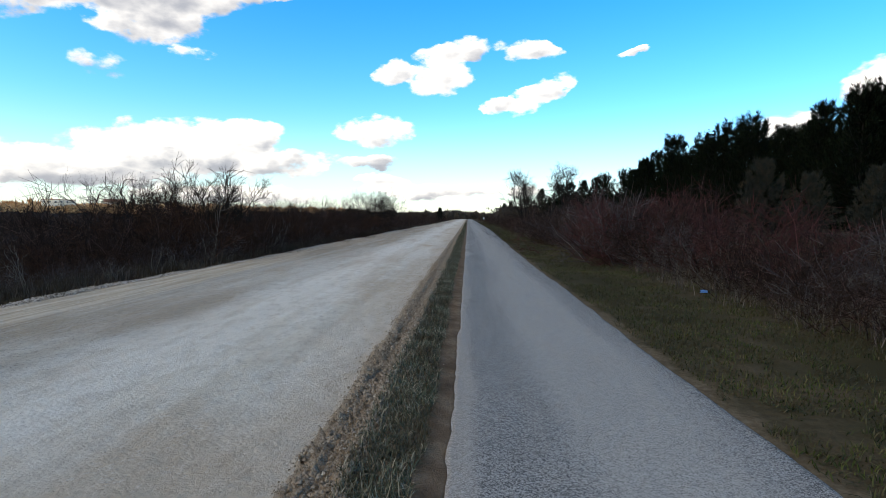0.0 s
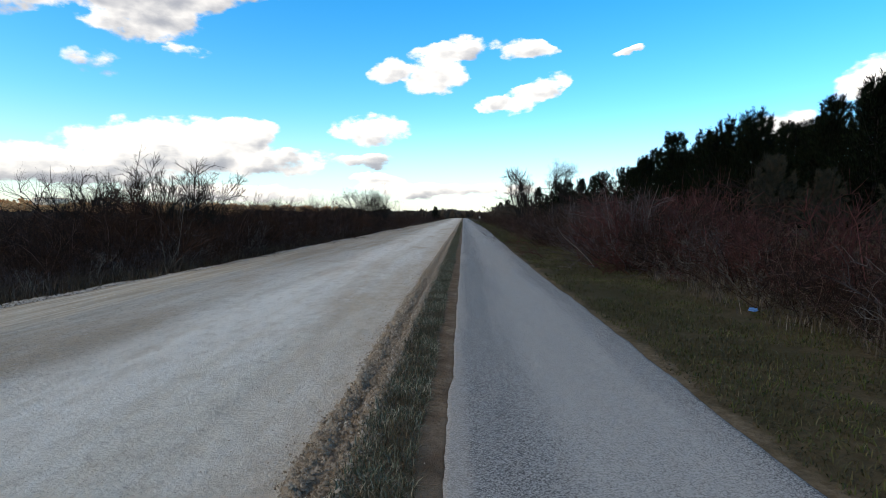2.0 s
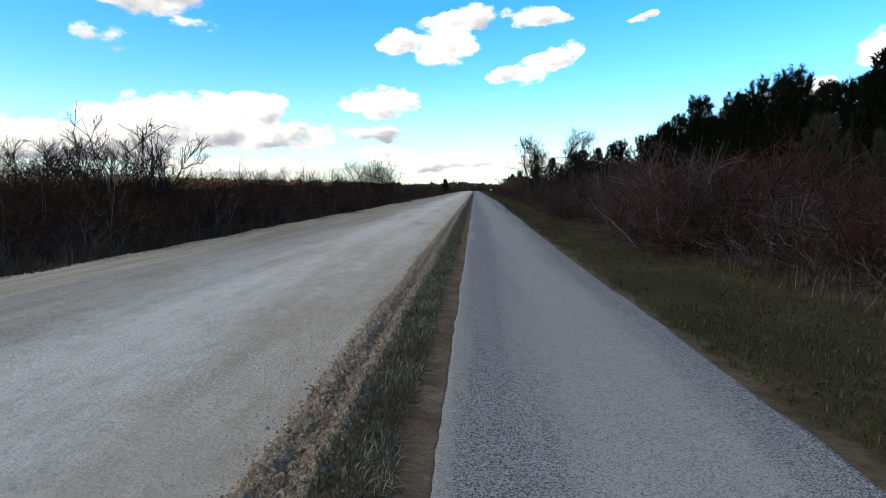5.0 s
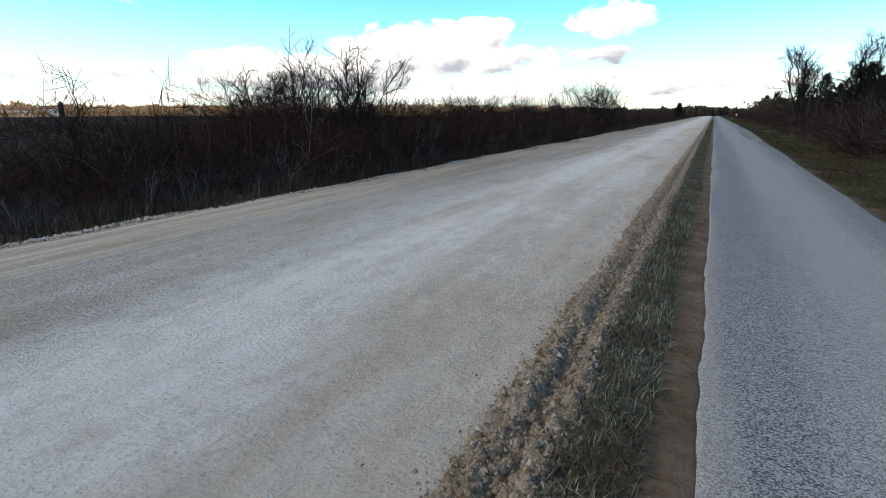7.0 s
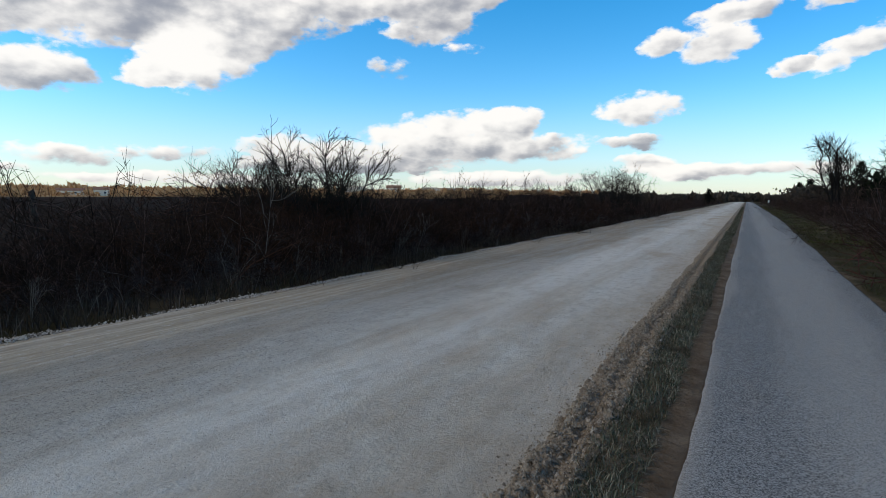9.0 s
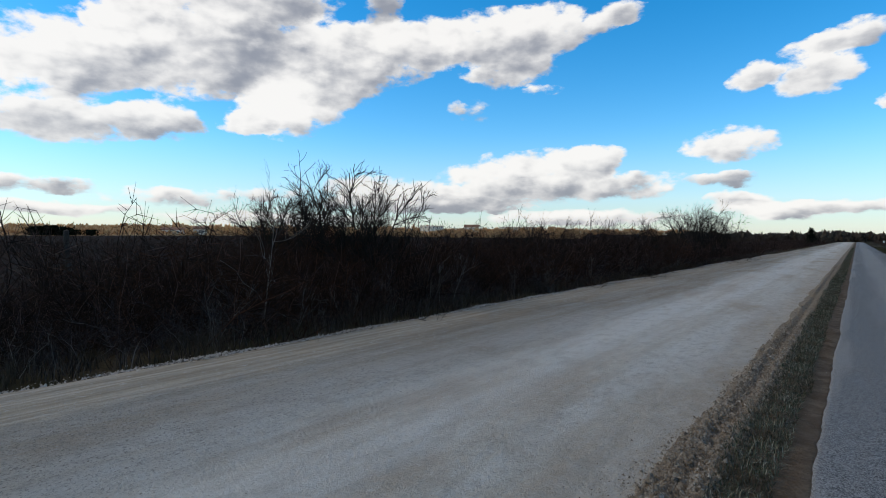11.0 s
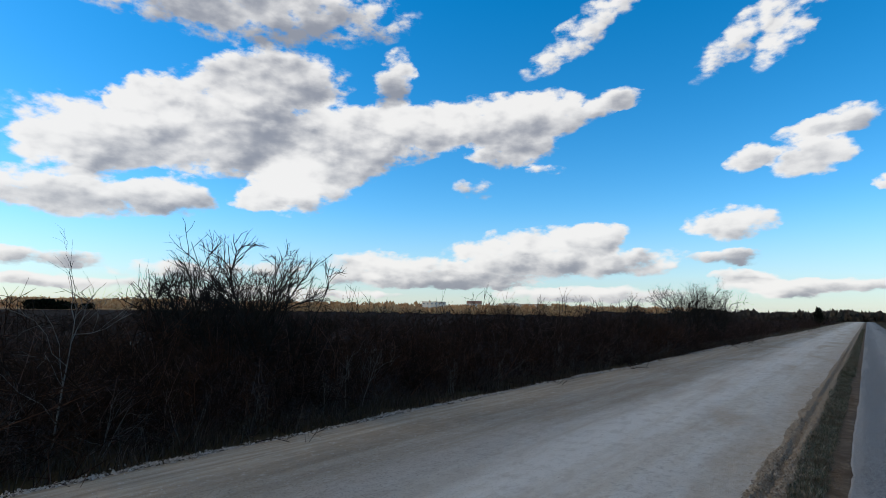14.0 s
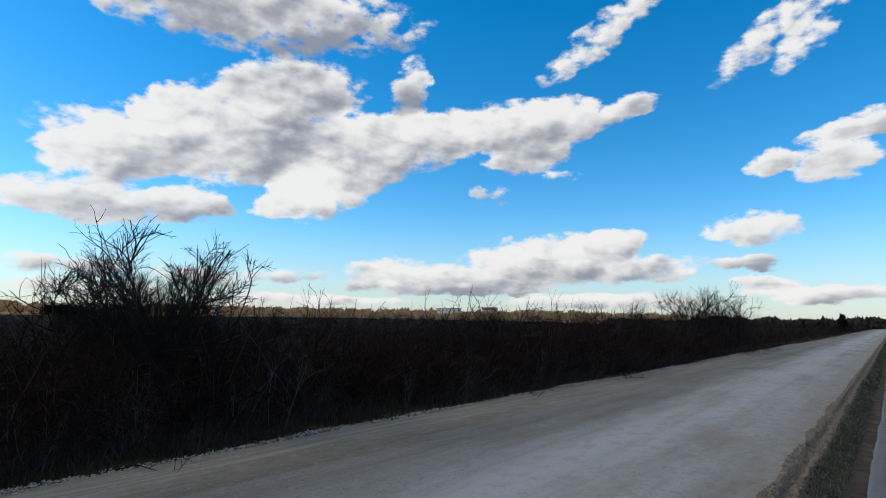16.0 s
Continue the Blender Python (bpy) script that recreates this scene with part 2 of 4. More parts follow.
def road_material():
    m, t, b = material("dusty_gravel", 1.0, 0.06)
    p = coords(t)
    streak = grain(t, coords(t, (1, 0.045, 1)), 1.5, 6, 0.62)
    fine_streak = grain(t, coords(t, (1, 0.06, 1)), 7.0, 5, 0.6)
    patch = grain(t, coords(t, (1, 0.35, 1)), 0.55, 5)
    c = ramp(t, streak, (0.34, (0.52, 0.445, 0.355)), (0.47, (0.61, 0.56, 0.47)), (0.58, (0.66, 0.625, 0.56)), (0.70, (0.57, 0.515, 0.43)))
    c = blend(t, ramp(t, fine_streak, (0.42, 0.0), (0.66, 0.4)), c, (0.64, 0.61, 0.555))
    c = blend(t, ramp(t, patch, (0.50, 0.0), (0.60, 0.8)), c, (0.46, 0.375, 0.28))
    mottle0 = grain(t, coords(t, (1, 0.5, 1)), 6.0, 6, 0.7)
    x = split(t, p)[0]
    wob = calc(t, "ADD", x, calc(t, "MULTIPLY", calc(t, "SUBTRACT", grain(t, coords(t, (1, 0.25, 1)), 0.8, 4), 0.5), 1.2))
    sand = calc(t, "SUBTRACT", 1.0, band(t, wob, -6.6, -4.6))
    c = blend(t, calc(t, "MULTIPLY", sand, 0.85), c, ramp(t, grain(t, coords(t, (1, 0.03, 1)), 9.0, 5, 0.6), (0.38, (0.29, 0.235, 0.165)), (0.5, (0.43, 0.36, 0.265)), (0.62, (0.58, 0.505, 0.39))))
    tracks = calc(t, "MULTIPLY", band(t, wob, -4.4, -3.7), calc(t, "SUBTRACT", 1.0, band(t, wob, -2.9, -2.2)))
    c = blend(t, calc(t, "MULTIPLY", calc(t, "MULTIPLY", tracks, ramp(t, streak, (0.36, 0.2), (0.55, 1.0))), 0.75), c, (0.70, 0.665, 0.60))
    # the road's left part turns darker brown farther along
    far_brown = calc(t, "MULTIPLY", band(t, calc(t, "ADD", split(t, p)[1], calc(t, "MULTIPLY", patch, 6.0)), 18.0, 27.0), calc(t, "SUBTRACT", 1.0, band(t, wob, -5.4, -3.4)))
    c = blend(t, calc(t, "MULTIPLY", far_brown, ramp(t, streak, (0.38, 0.75), (0.62, 0.35))), c, (0.27, 0.222, 0.165))
    pebbly = grain(t, coords(t, (1, 0.7, 1)), 11, 6, 0.78)
    c = blend(t, calc(t, "MULTIPLY", ramp(t, pebbly, (0.38, 0.55), (0.47, 0.0)), calc(t, "SUBTRACT", 1.0, calc(t, "MULTIPLY", tracks, 0.75))), c, (0.36, 0.325, 0.275))
    c = blend(t, ramp(t, pebbly, (0.56, 0.0), (0.66, 0.5)), c, (0.70, 0.68, 0.63))
    earth = band(t, wob, -2.1, -1.3)
    c = blend(t, calc(t, "MULTIPLY", earth, 0.65), c, ramp(t, mottle0, (0.35, (0.37, 0.295, 0.215)), (0.6, (0.53, 0.455, 0.365))))
    stone = grain(t, p, 38, 5, 0.75)
    gravel_zone = calc(t, "MULTIPLY", band(t, wob, -6.3, -5.6), calc(t, "SUBTRACT", 1.0, band(t, wob, -4.6, -3.4)))
    speck = ramp(t, stone, (0.38, 1.0), (0.46, 0.0))
    mottle = grain(t, coords(t, (1, 0.5, 1)), 5.0, 6, 0.7)
    c = blend(t, ramp(t, mottle, (0.38, 0.45), (0.50, 0.0)), c, (0.46, 0.41, 0.34))
    chip = ramp(t, grain(t, p, 24, 4, 0.7), (0.30, 0.8), (0.36, 0.0))
    c = blend(t, chip, c, (0.27, 0.24, 0.20))
    c = blend(t, calc(t, "MULTIPLY", speck, calc(t, "ADD", calc(t, "MULTIPLY", gravel_zone, 0.55), 0.25)), c, (0.20, 0.18, 0.16))
    wire(t, c, b.inputs["Base Color"])
    relief(t, b, calc(t, "ADD", calc(t, "MULTIPLY", grain(t, p, 26, 6, 0.72), calc(t, "ADD", calc(t, "MULTIPLY", gravel_zone, 1.3), 0.9)), mottle), 1.0, 0.03)
    return m


def asphalt_material():
    m, t, b = material("worn_asphalt", 0.95, 0.12)
    p = coords(t)
    v = t.nodes.new("ShaderNodeTexVoronoi")
    v.inputs["Scale"].default_value = 135
    wire(t, p, v.inputs["Vector"])
    grit = split(t, v.outputs["Color"])[0]
    v2 = t.nodes.new("ShaderNodeTexVoronoi")
    v2.inputs["Scale"].default_value = 130
    wire(t, p, v2.inputs["Vector"])
    chips = split(t, v2.outputs["Color"])[0]
    stone = ramp(t, grit, (0.05, (0.055, 0.056, 0.058)), (0.25, (0.14, 0.141, 0.145)), (0.6, (0.26, 0.261, 0.262)), (0.95, (0.38, 0.378, 0.37)))
    dust = grain(t, coords(t, (1, 0.07, 1)), 1.3, 6, 0.6)
    fine = grain(t, p, 22, 5, 0.7)
    x = split(t, p)[0]
    wob = calc(t, "ADD", x, calc(t, "MULTIPLY", calc(t, "SUBTRACT", dust, 0.5), 1.4))
    mid = calc(t, "MULTIPLY", band(t, wob, 0.25, 0.8), calc(t, "SUBTRACT", 1.0, band(t, wob, 1.35, 1.9)))
    film = calc(t, "ADD", calc(t, "MULTIPLY", mid, 0.62), calc(t, "MULTIPLY", band(t, fine, 0.42, 0.7), 0.3))
    c = blend(t, film, stone, (0.40, 0.385, 0.36))
    c = blend(t, ramp(t, chips, (0.66, 0.0), (0.80, 0.5)), c, (0.43, 0.42, 0.40))
    pits = ramp(t, chips, (0.14, 1.0), (0.24, 0.0))
    c = blend(t, calc(t, "MULTIPLY", pits, calc(t, "SUBTRACT", 0.85, calc(t, "MULTIPLY", mid, 0.4))), c, (0.055, 0.055, 0.058))
    c = blend(t, calc(t, "MULTIPLY", ramp(t, grain(t, p, 105, 2), (0.36, 1.0), (0.43, 0.0)), 0.8), c, (0.06, 0.06, 0.062))
    edge = calc(t, "SUBTRACT", 1.0, band(t, wob, -0.2, 0.02))
    c = blend(t, calc(t, "MULTIPLY", edge, 0.4), c, (0.42, 0.385, 0.34))
    wire(t, c, b.inputs["Base Color"])
    relief(t, b, calc(t, "ADD", grit, chips), 0.6, 0.004)
    return m


def earth_material():
    m, t, b = material("dry_loose_earth", 1.0, 0.05)
    p = coords(t)
    big = grain(t, p, 3.0, 6)
    fine = grain(t, p, 40, 6, 0.7)
    c = ramp(t, big, (0.3, (0.085, 0.062, 0.044)), (0.5, (0.15, 0.112, 0.08)), (0.7, (0.22, 0.172, 0.125)))
    c = blend(t, ramp(t, fine, (0.35, 0.55), (0.55, 0.0)), c, (0.10, 0.075, 0.05))
    x = calc(t, "ADD", split(t, p)[0], calc(t, "MULTIPLY", calc(t, "SUBTRACT", big, 0.5), 0.25))
    c = blend(t, calc(t, "MULTIPLY", calc(t, "SUBTRACT", 1.0, band(t, x, -0.80, -0.62)), 0.8), c, ramp(t, fine, (0.35, (0.24, 0.195, 0.145)), (0.62, (0.40, 0.34, 0.265))))
    wire(t, c, b.inputs["Base Color"])
    relief(t, b, fine, 0.8, 0.03)
    return m


def clod_material():
    m, t, b = material("clods_and_stones", 0.95)
    c = ramp(t, island(t), (0.0, (0.13, 0.102, 0.074)), (0.4, (0.27, 0.222, 0.168)), (0.92, (0.38, 0.322, 0.252)), (1.0, (0.48, 0.43, 0.36)))
    f = grain(t, coords(t), 60, 4, 0.7)
    c = blend(t, ramp(t, f, (0.35, 0.5), (0.6, 0.0)), c, (0.10, 0.08, 0.06))
    wire(t, c, b.inputs["Base Color"])
    relief(t, b, f, 0.6, 0.01)
    return m


def pebble_material(name="pale_pebbles", low=(0.34, 0.30, 0.25)):
    m, t, b = material(name, 0.9)
    c = ramp(t, island(t), (0.0, low), (0.5, (0.47, 0.43, 0.375)), (1.0, (0.60, 0.57, 0.52)))
    f = grain(t, coords(t), 70, 4, 0.7)
    c = blend(t, ramp(t, f, (0.35, 0.35), (0.6, 0.0)), c, (0.16, 0.14, 0.12))
    wire(t, c, b.inputs["Base Color"])
    return m


def ground_material():
    m, t, b = material("soil_and_dead_grass", 1.0, 0.03)
    p = coords(t)
    big = grain(t, p, 0.5, 6)
    fine = grain(t, p, 14, 6, 0.7)
    c = ramp(t, big, (0.35, (0.040, 0.036, 0.018)), (0.5, (0.060, 0.050, 0.027)), (0.65, (0.10, 0.076, 0.048)))
    c = blend(t, ramp(t, fine, (0.38, 0.6), (0.56, 0.0)), c, (0.04, 0.034, 0.02))
    x, y, z = split(t, p)
    wob = calc(t, "ADD", x, calc(t, "MULTIPLY", calc(t, "SUBTRACT", grain(t, p, 1.6, 5), 0.5), 0.9))
    bare = calc(t, "MULTIPLY", band(t, wob, 1.2, 1.8), calc(t, "SUBTRACT", 1.0, band(t, wob, 2.0, 2.35)))
    c = blend(t, calc(t, "MULTIPLY", bare, 0.85), c, ramp(t, fine, (0.35, (0.10, 0.075, 0.048)), (0.65, (0.20, 0.16, 0.11))))
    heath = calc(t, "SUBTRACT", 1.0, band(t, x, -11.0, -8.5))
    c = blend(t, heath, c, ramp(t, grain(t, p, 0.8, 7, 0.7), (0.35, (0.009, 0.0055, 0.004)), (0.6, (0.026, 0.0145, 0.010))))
    # dry far field, its ochre brightened to stand for sunlight past the cloud's shade
    far = calc(t, "SUBTRACT", 1.0, band(t, x, -330, -260))
    sunlit_stubble = ramp(t, grain(t, coords(t, (0.02, 0.02, 1)), 1.2, 6), (0.35, (0.42, 0.24, 0.11)), (0.55, (0.58, 0.38, 0.19)), (0.7, (0.50, 0.36, 0.18)))
    c = blend(t, far, c, sunlit_stubble)
    wire(t, c, b.inputs["Base Color"])
    relief(t, b, fine, 0.7, 0.04)
    return m


def blade_material(name, *stops, lush=0.0):
    m, t, b = material(name, 0.9, 0.1)
    c = ramp(t, island(t), *stops)
    f = grain(t, coords(t), 1.7, 5, 0.65)
    c = blend(t, ramp(t, f, (0.40, 0.75), (0.56, 0.0)), c, (0.05, 0.04, 0.024))
    c = blend(t, ramp(t, grain(t, coords(t), 0.5, 3), (0.5, 0.0), (0.65, lush)), c, (1.35, 1.45, 1.0), "MULTIPLY")
    wire(t, c, b.inputs["Base Color"])
    return m


def bark_material(name, dark, light, scale=9, pale=1.0):
    m, t, b = material(name, 0.95, 0.08)
    p = coords(t, (1, 1, 0.4))
    n = grain(t, p, scale, 6, 0.65)
    c = ramp(t, n, (0.35, dark), (0.65, light))
    c = blend(t, calc(t, "MULTIPLY", chance(t), 0.45), c, tuple(0.6 * (u + v) * 0.5 for u, v in zip(dark, light)))
    c = blend(t, ramp(t, island(t), (0.55, 0.0), (0.80, 0.35), (0.86, 0.35), (0.90, 1.0)), c, tuple(pale * u for u in light))
    wire(t, c, b.inputs["Base Color"])
    relief(t, b, n, 0.5, 0.01)
    return m


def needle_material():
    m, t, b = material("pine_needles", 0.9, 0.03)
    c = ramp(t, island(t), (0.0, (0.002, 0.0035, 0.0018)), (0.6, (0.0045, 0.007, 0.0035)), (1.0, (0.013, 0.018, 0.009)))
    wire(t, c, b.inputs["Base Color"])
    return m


def paint_material(name, col, spot=0.7, rough=0.75):
    m, t, b = material(name, rough)
    f = grain(t, coords(t), 3.0, 6)
    wire(t, blend(t, ramp(t, f, (0.4, 0.35), (0.65, 0.0)), col, tuple(v * spot for v in col)), b.inputs["Base Color"])
    return m


M_ROAD, M_PATH, M_EARTH, M_CLOD = road_material(), asphalt_material(), earth_material(), clod_material()
M_RUBBLE = pebble_material("mixed_rubble", (0.07, 0.055, 0.042))
M_PEBBLE, M_GROUND, M_NEEDLE = pebble_material(), ground_material(), needle_material()
M_GREEN = blade_material("verge_grass", (0.0, (0.012, 0.016, 0.006)), (0.35, (0.030, 0.040, 0.012)), (0.6, (0.052, 0.060, 0.018)), (0.85, (0.075, 0.064, 0.032)), (1.0, (0.12, 0.10, 0.06)), lush=1.0)
M_STRIP = blade_material("strip_grass", (0.0, (0.034, 0.042, 0.028)), (0.45, (0.072, 0.085, 0.056)), (0.65, (0.125, 0.13, 0.09)), (1.0, (0.33, 0.29, 0.215)))
M_STRAW = blade_material("dead_grass", (0.0, (0.034, 0.026, 0.022)), (0.5, (0.082, 0.065, 0.055)), (1.0, (0.19, 0.158, 0.13)))
M_WEED = blade_material("dead_weeds", (0.0, (0.018, 0.014, 0.012)), (0.6, (0.045, 0.036, 0.031)), (1.0, (0.13, 0.108, 0.09)))
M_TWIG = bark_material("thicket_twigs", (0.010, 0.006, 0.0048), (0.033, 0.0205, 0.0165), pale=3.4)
M_RUST = bark_material("rusty_twigs", (0.017, 0.0088, 0.0058), (0.052, 0.0265, 0.0165), pale=1.8)
M_RED = bark_material("reddish_twigs", (0.032, 0.0135, 0.013), (0.084, 0.033, 0.030), pale=1.5)
M_GREYTWIG = bark_material("grey_twigs", (0.030, 0.024, 0.0235), (0.080, 0.067, 0.064), pale=1.9)
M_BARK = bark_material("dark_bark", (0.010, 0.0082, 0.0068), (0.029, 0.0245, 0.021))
M_PALE = bark_material("pale_bark", (0.10, 0.085, 0.075), (0.21, 0.19, 0.165))
M_DEAD = bark_material("dead_branches", (0.06, 0.052, 0.047), (0.13, 0.115, 0.102))
M_WOOD = bark_material("weathered_wood", (0.035, 0.028, 0.023), (0.09, 0.075, 0.063), 20)
# far brushwood: sunlight is put into the bright orange colour
M_SUNWOODS, t, b = material("sun_toned_brushwood", 1.0, 0.0)
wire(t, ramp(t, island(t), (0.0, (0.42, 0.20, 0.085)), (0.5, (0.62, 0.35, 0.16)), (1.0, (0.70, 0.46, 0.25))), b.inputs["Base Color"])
# darker twin of that brushwood, with shade put into its colour
M_DIMWOODS = blade_material("far_shaded_wood", (0.0, (0.03, 0.024, 0.02)), (0.5, (0.06, 0.045, 0.035)), (1.0, (0.10, 0.075, 0.055)))
M_WHITE, M_ROOF, M_PANE = paint_material("white_render", (0.80, 0.70, 0.56), 0.8), paint_material("roof_tiles", (0.32, 0.17, 0.11)), paint_material("dark_glass", (0.07, 0.08, 0.09), 0.7, 0.2)
M_BLUE, M_SIGN = paint_material("blue_plastic", (0.09, 0.20, 0.42), 0.7, 0.4), paint_material("sign_white", (0.8, 0.8, 0.78), 0.85, 0.5)


# ---- building blocks ----
def hash2(ix, iy, seed):
    h = (ix.astype(np.int64) * 374761393 + iy.astype(np.int64) * 668265263 + seed * 974711) & 0xFFFFFFFF
    h = ((h ^ (h >> 13)) * 1274126177) & 0xFFFFFFFF
    return ((h ^ (h >> 16)) & 0xFFFF) / 65535.0


def vnoise(x, y, seed=0):
    ix, iy = np.floor(x), np.floor(y)
    fx, fy = x - ix, y - iy
    fx, fy = fx * fx * (3 - 2 * fx), fy * fy * (3 - 2 * fy)
    a, b = hash2(ix, iy, seed), hash2(ix + 1, iy, seed)
    c, d = hash2(ix, iy + 1, seed), hash2(ix + 1, iy + 1, seed)
    return (a + (b - a) * fx) * (1 - fy) + (c + (d - c) * fx) * fy - 0.5


def fbm(x, y, octaves=4, seed=0):
    s, a = 0.0, 1.0
    for i in range(octaves):
        s = s + a * vnoise(x * 2 ** i, y * 2 ** i, seed + i)
        a *= 0.5
    return s


def mesh_of(name, v, f, mat, smooth=False):
    me = bpy.data.meshes.new(name)
    f = np.asarray(f, dtype=np.int32)
    n, k = f.shape
    me.vertices.add(len(v))
    me.vertices.foreach_set("co", np.asarray(v, dtype=np.float32).ravel())
    me.loops.add(n * k)
    me.loops.foreach_set("vertex_index", f.ravel())
    me.polygons.add(n)
    me.polygons.foreach_set("loop_start", np.arange(0, n * k, k, dtype=np.int32))
    if smooth:
        me.polygons.foreach_set("use_smooth", np.ones(n, dtype=bool))
    me.materials.append(mat)
    me.update(calc_edges=True)
    return me


def part(name, v, f, mat, parent=None, label="", smooth=False):
    ob = new(name, mesh_of(name, v, f, mat, smooth))
    if parent is not None:
        ob.parent = parent
    return tagged(ob, label)


def sheet(xs, ys, zf):
    x, y = np.meshgrid(xs, ys)
    v = np.stack([x, y, zf(x, y)], -1).reshape(-1, 3)
    nx, ny = len(xs), len(ys)
    i = np.arange(nx * ny).reshape(ny, nx)
    f = np.stack([i[:-1, :-1], i[:-1, 1:], i[1:, 1:], i[1:, :-1]], -1).reshape(-1, 4)
    return v, f


def tubes(P, R, sides=3):
    """Tapered tubes along N polylines P (N, K, 3) with radii R (N, K)."""
    n, k, _ = P.shape
    d = P[:, -1] - P[:, 0]
    d = d / (np.linalg.norm(d, axis=1, keepdims=True) + 1e-9)
    ref = np.where(np.abs(d[:, 2:3]) > 0.8, np.array([[1.0, 0, 0]]), np.array([[0, 0, 1.0]]))
    u = np.cross(d, ref)
    u /= np.linalg.norm(u, axis=1, keepdims=True) + 1e-9
    w = np.cross(d, u)
    a = np.arange(sides) * 2 * np.pi / sides
    ring = u[:, None, None] * np.cos(a)[None, None, :, None] + w[:, None, None] * np.sin(a)[None, None, :, None]
    v = (P[:, :, None] + ring * R[:, :, None, None]).reshape(-1, 3)
    i = np.arange(n * k * sides).reshape(n, k, sides)
    j = np.roll(i, -1, axis=2)
    f = np.stack([i[:, :-1], j[:, :-1], j[:, 1:], i[:, 1:]], -1).reshape(-1, 4)
    return v, f


def merge(*bits):
    vs, fs, o = [], [], 0
    for v, f in bits:
        vs.append(v)
        fs.append(f + o)
        o += len(v)
    return np.concatenate(vs), np.concatenate(fs)


def unit(a):
    return a / (np.linalg.norm(a, axis=-1, keepdims=True) + 1e-9)


def grow(rng, parents, count, t0, t1, length, spread, rise, knots=4, wob=0.08):
    """count branches out of random parents: polylines (count, knots, 3)."""
    n, k, _ = parents.shape
    pick = rng.integers(0, n, count)
    t = rng.uniform(t0, t1, count) * (k - 1)
    i = np.minimum(t.astype(int), k - 2)
    fr = (t - i)[:, None]
    a, b = parents[pick, i], parents[pick, i + 1]
    start = a + (b - a) * fr
    d = unit(b - a)
    side = unit(np.cross(d, unit(rng.normal(size=(count, 3)))))
    go = unit(d * np.cos(spread) + side * np.sin(spread) + np.array([0, 0, rise]))
    ln = rng.uniform(length[0], length[1], count) * (1.15 - 0.5 * t / (k - 1))
    P = [start]
    for s in range(knots - 1):
        go = unit(go + rng.normal(size=(count, 3)) * wob * 3 + np.array([0, 0, rise * 0.35]))
        P.append(P[-1] + go * (ln / (knots - 1))[:, None])
    return np.stack(P, 1)


def taper(P, r0, r1):
    n, k, _ = P.shape
    return np.broadcast_to(np.linspace(r0, r1, k), (n, k)).copy()


def crumbs(rng, xy, z, size):
    """Small broken clods: uneven four-sided lumps, sunk at the foot, at the places xy."""
    base = np.array([[1, 0, -0.25], [0, 1, -0.25], [-1, 0, -0.25], [0, -1, -0.25], [0.1, 0.1, 0.95]])
    faces = np.array([[0, 1, 4], [1, 2, 4], [2, 3, 4], [3, 0, 4]])
    n = len(xy)
    v = (base[None] + rng.normal(size=(n, 5, 3)) * 0.26) * size[:, None, None] * rng.uniform(0.7, 1.3, (n, 1, 3))
    ang = rng.uniform(0, 2 * np.pi, n)
    x = v[:, :, 0] * np.cos(ang)[:, None] - v[:, :, 1] * np.sin(ang)[:, None]
    y = v[:, :, 0] * np.sin(ang)[:, None] + v[:, :, 1] * np.cos(ang)[:, None]
    v = np.stack([x + xy[:, 0:1], y + xy[:, 1:2], v[:, :, 2] * 0.9 + z[:, None]], -1)
    return v.reshape(-1, 3), (faces[None] + (np.arange(n) * 5)[:, None, None]).reshape(-1, 3)


def blades(rng, xy, z, length, width, lean=0.7):
    """Bent grass blades: each a strip of two quads that narrows to its tip."""
    n = len(xy)
    az = rng.uniform(0, 2 * np.pi, n)
    go = np.stack([np.cos(az), np.sin(az), np.zeros(n)], -1)
    side = np.stack([-np.sin(az), np.cos(az), np.zeros(n)], -1)
    ln = rng.uniform(*length, n)
    tip = rng.uniform(0.15, lean, n)
    root = np.stack([xy[:, 0], xy[:, 1], z], -1)
    v = []
    for s, wd in ((0.0, 1.0), (0.5, 0.8), (1.0, 0.12)):
        reach = ln * s * tip * (0.6 + 0.7 * s)
        up = ln * s * np.sqrt(np.maximum(1 - (tip * (0.4 + 0.5 * s)) ** 2, 0.1)) * (1 - 0.25 * s * tip)
        c = root + go * reach[:, None] + np.array([0, 0, 1.0]) * up[:, None]
        hw = side * (rng.uniform(width[0], width[1], n) * wd * 0.5)[:, None]
        v += [c - hw, c + hw]
    v = np.stack(v, 1).reshape(-1, 3)
    q = np.array([[0, 1, 3, 2], [2, 3, 5, 4]])
    f = (q[None] + (np.arange(n) * 6)[:, None, None]).reshape(-1, 4)
    return v, f


def spaced(a, b, step0, growth):
    out, s = [a], step0
    while out[-1] < b:
        out.append(out[-1] + s)
        s *= growth
    return np.array(out)


# ---- ground, road, path ----
def land(x, y):
    """Height of the open ground."""
    z = np.full_like(x, -0.05)
    left = np.clip((-8.2 - x) / 1.2, 0, 1)
    right = np.clip((x - 5.0) / 3.0, 0, 1)
    z = z - 0.12 * left + 0.05 * right
    off = np.clip(np.abs(x + 3) - 5.2, 0, 3) / 3
    z = z + fbm(x * 0.5, y * 0.5, 3, 3) * 0.12 * off
    d = np.hypot(x, y)
    z = z + np.clip((d - 180) / 600, 0, 1) ** 1.3 * 7.0 * np.clip((-x - 60) / 200, 0, 1)
    return z


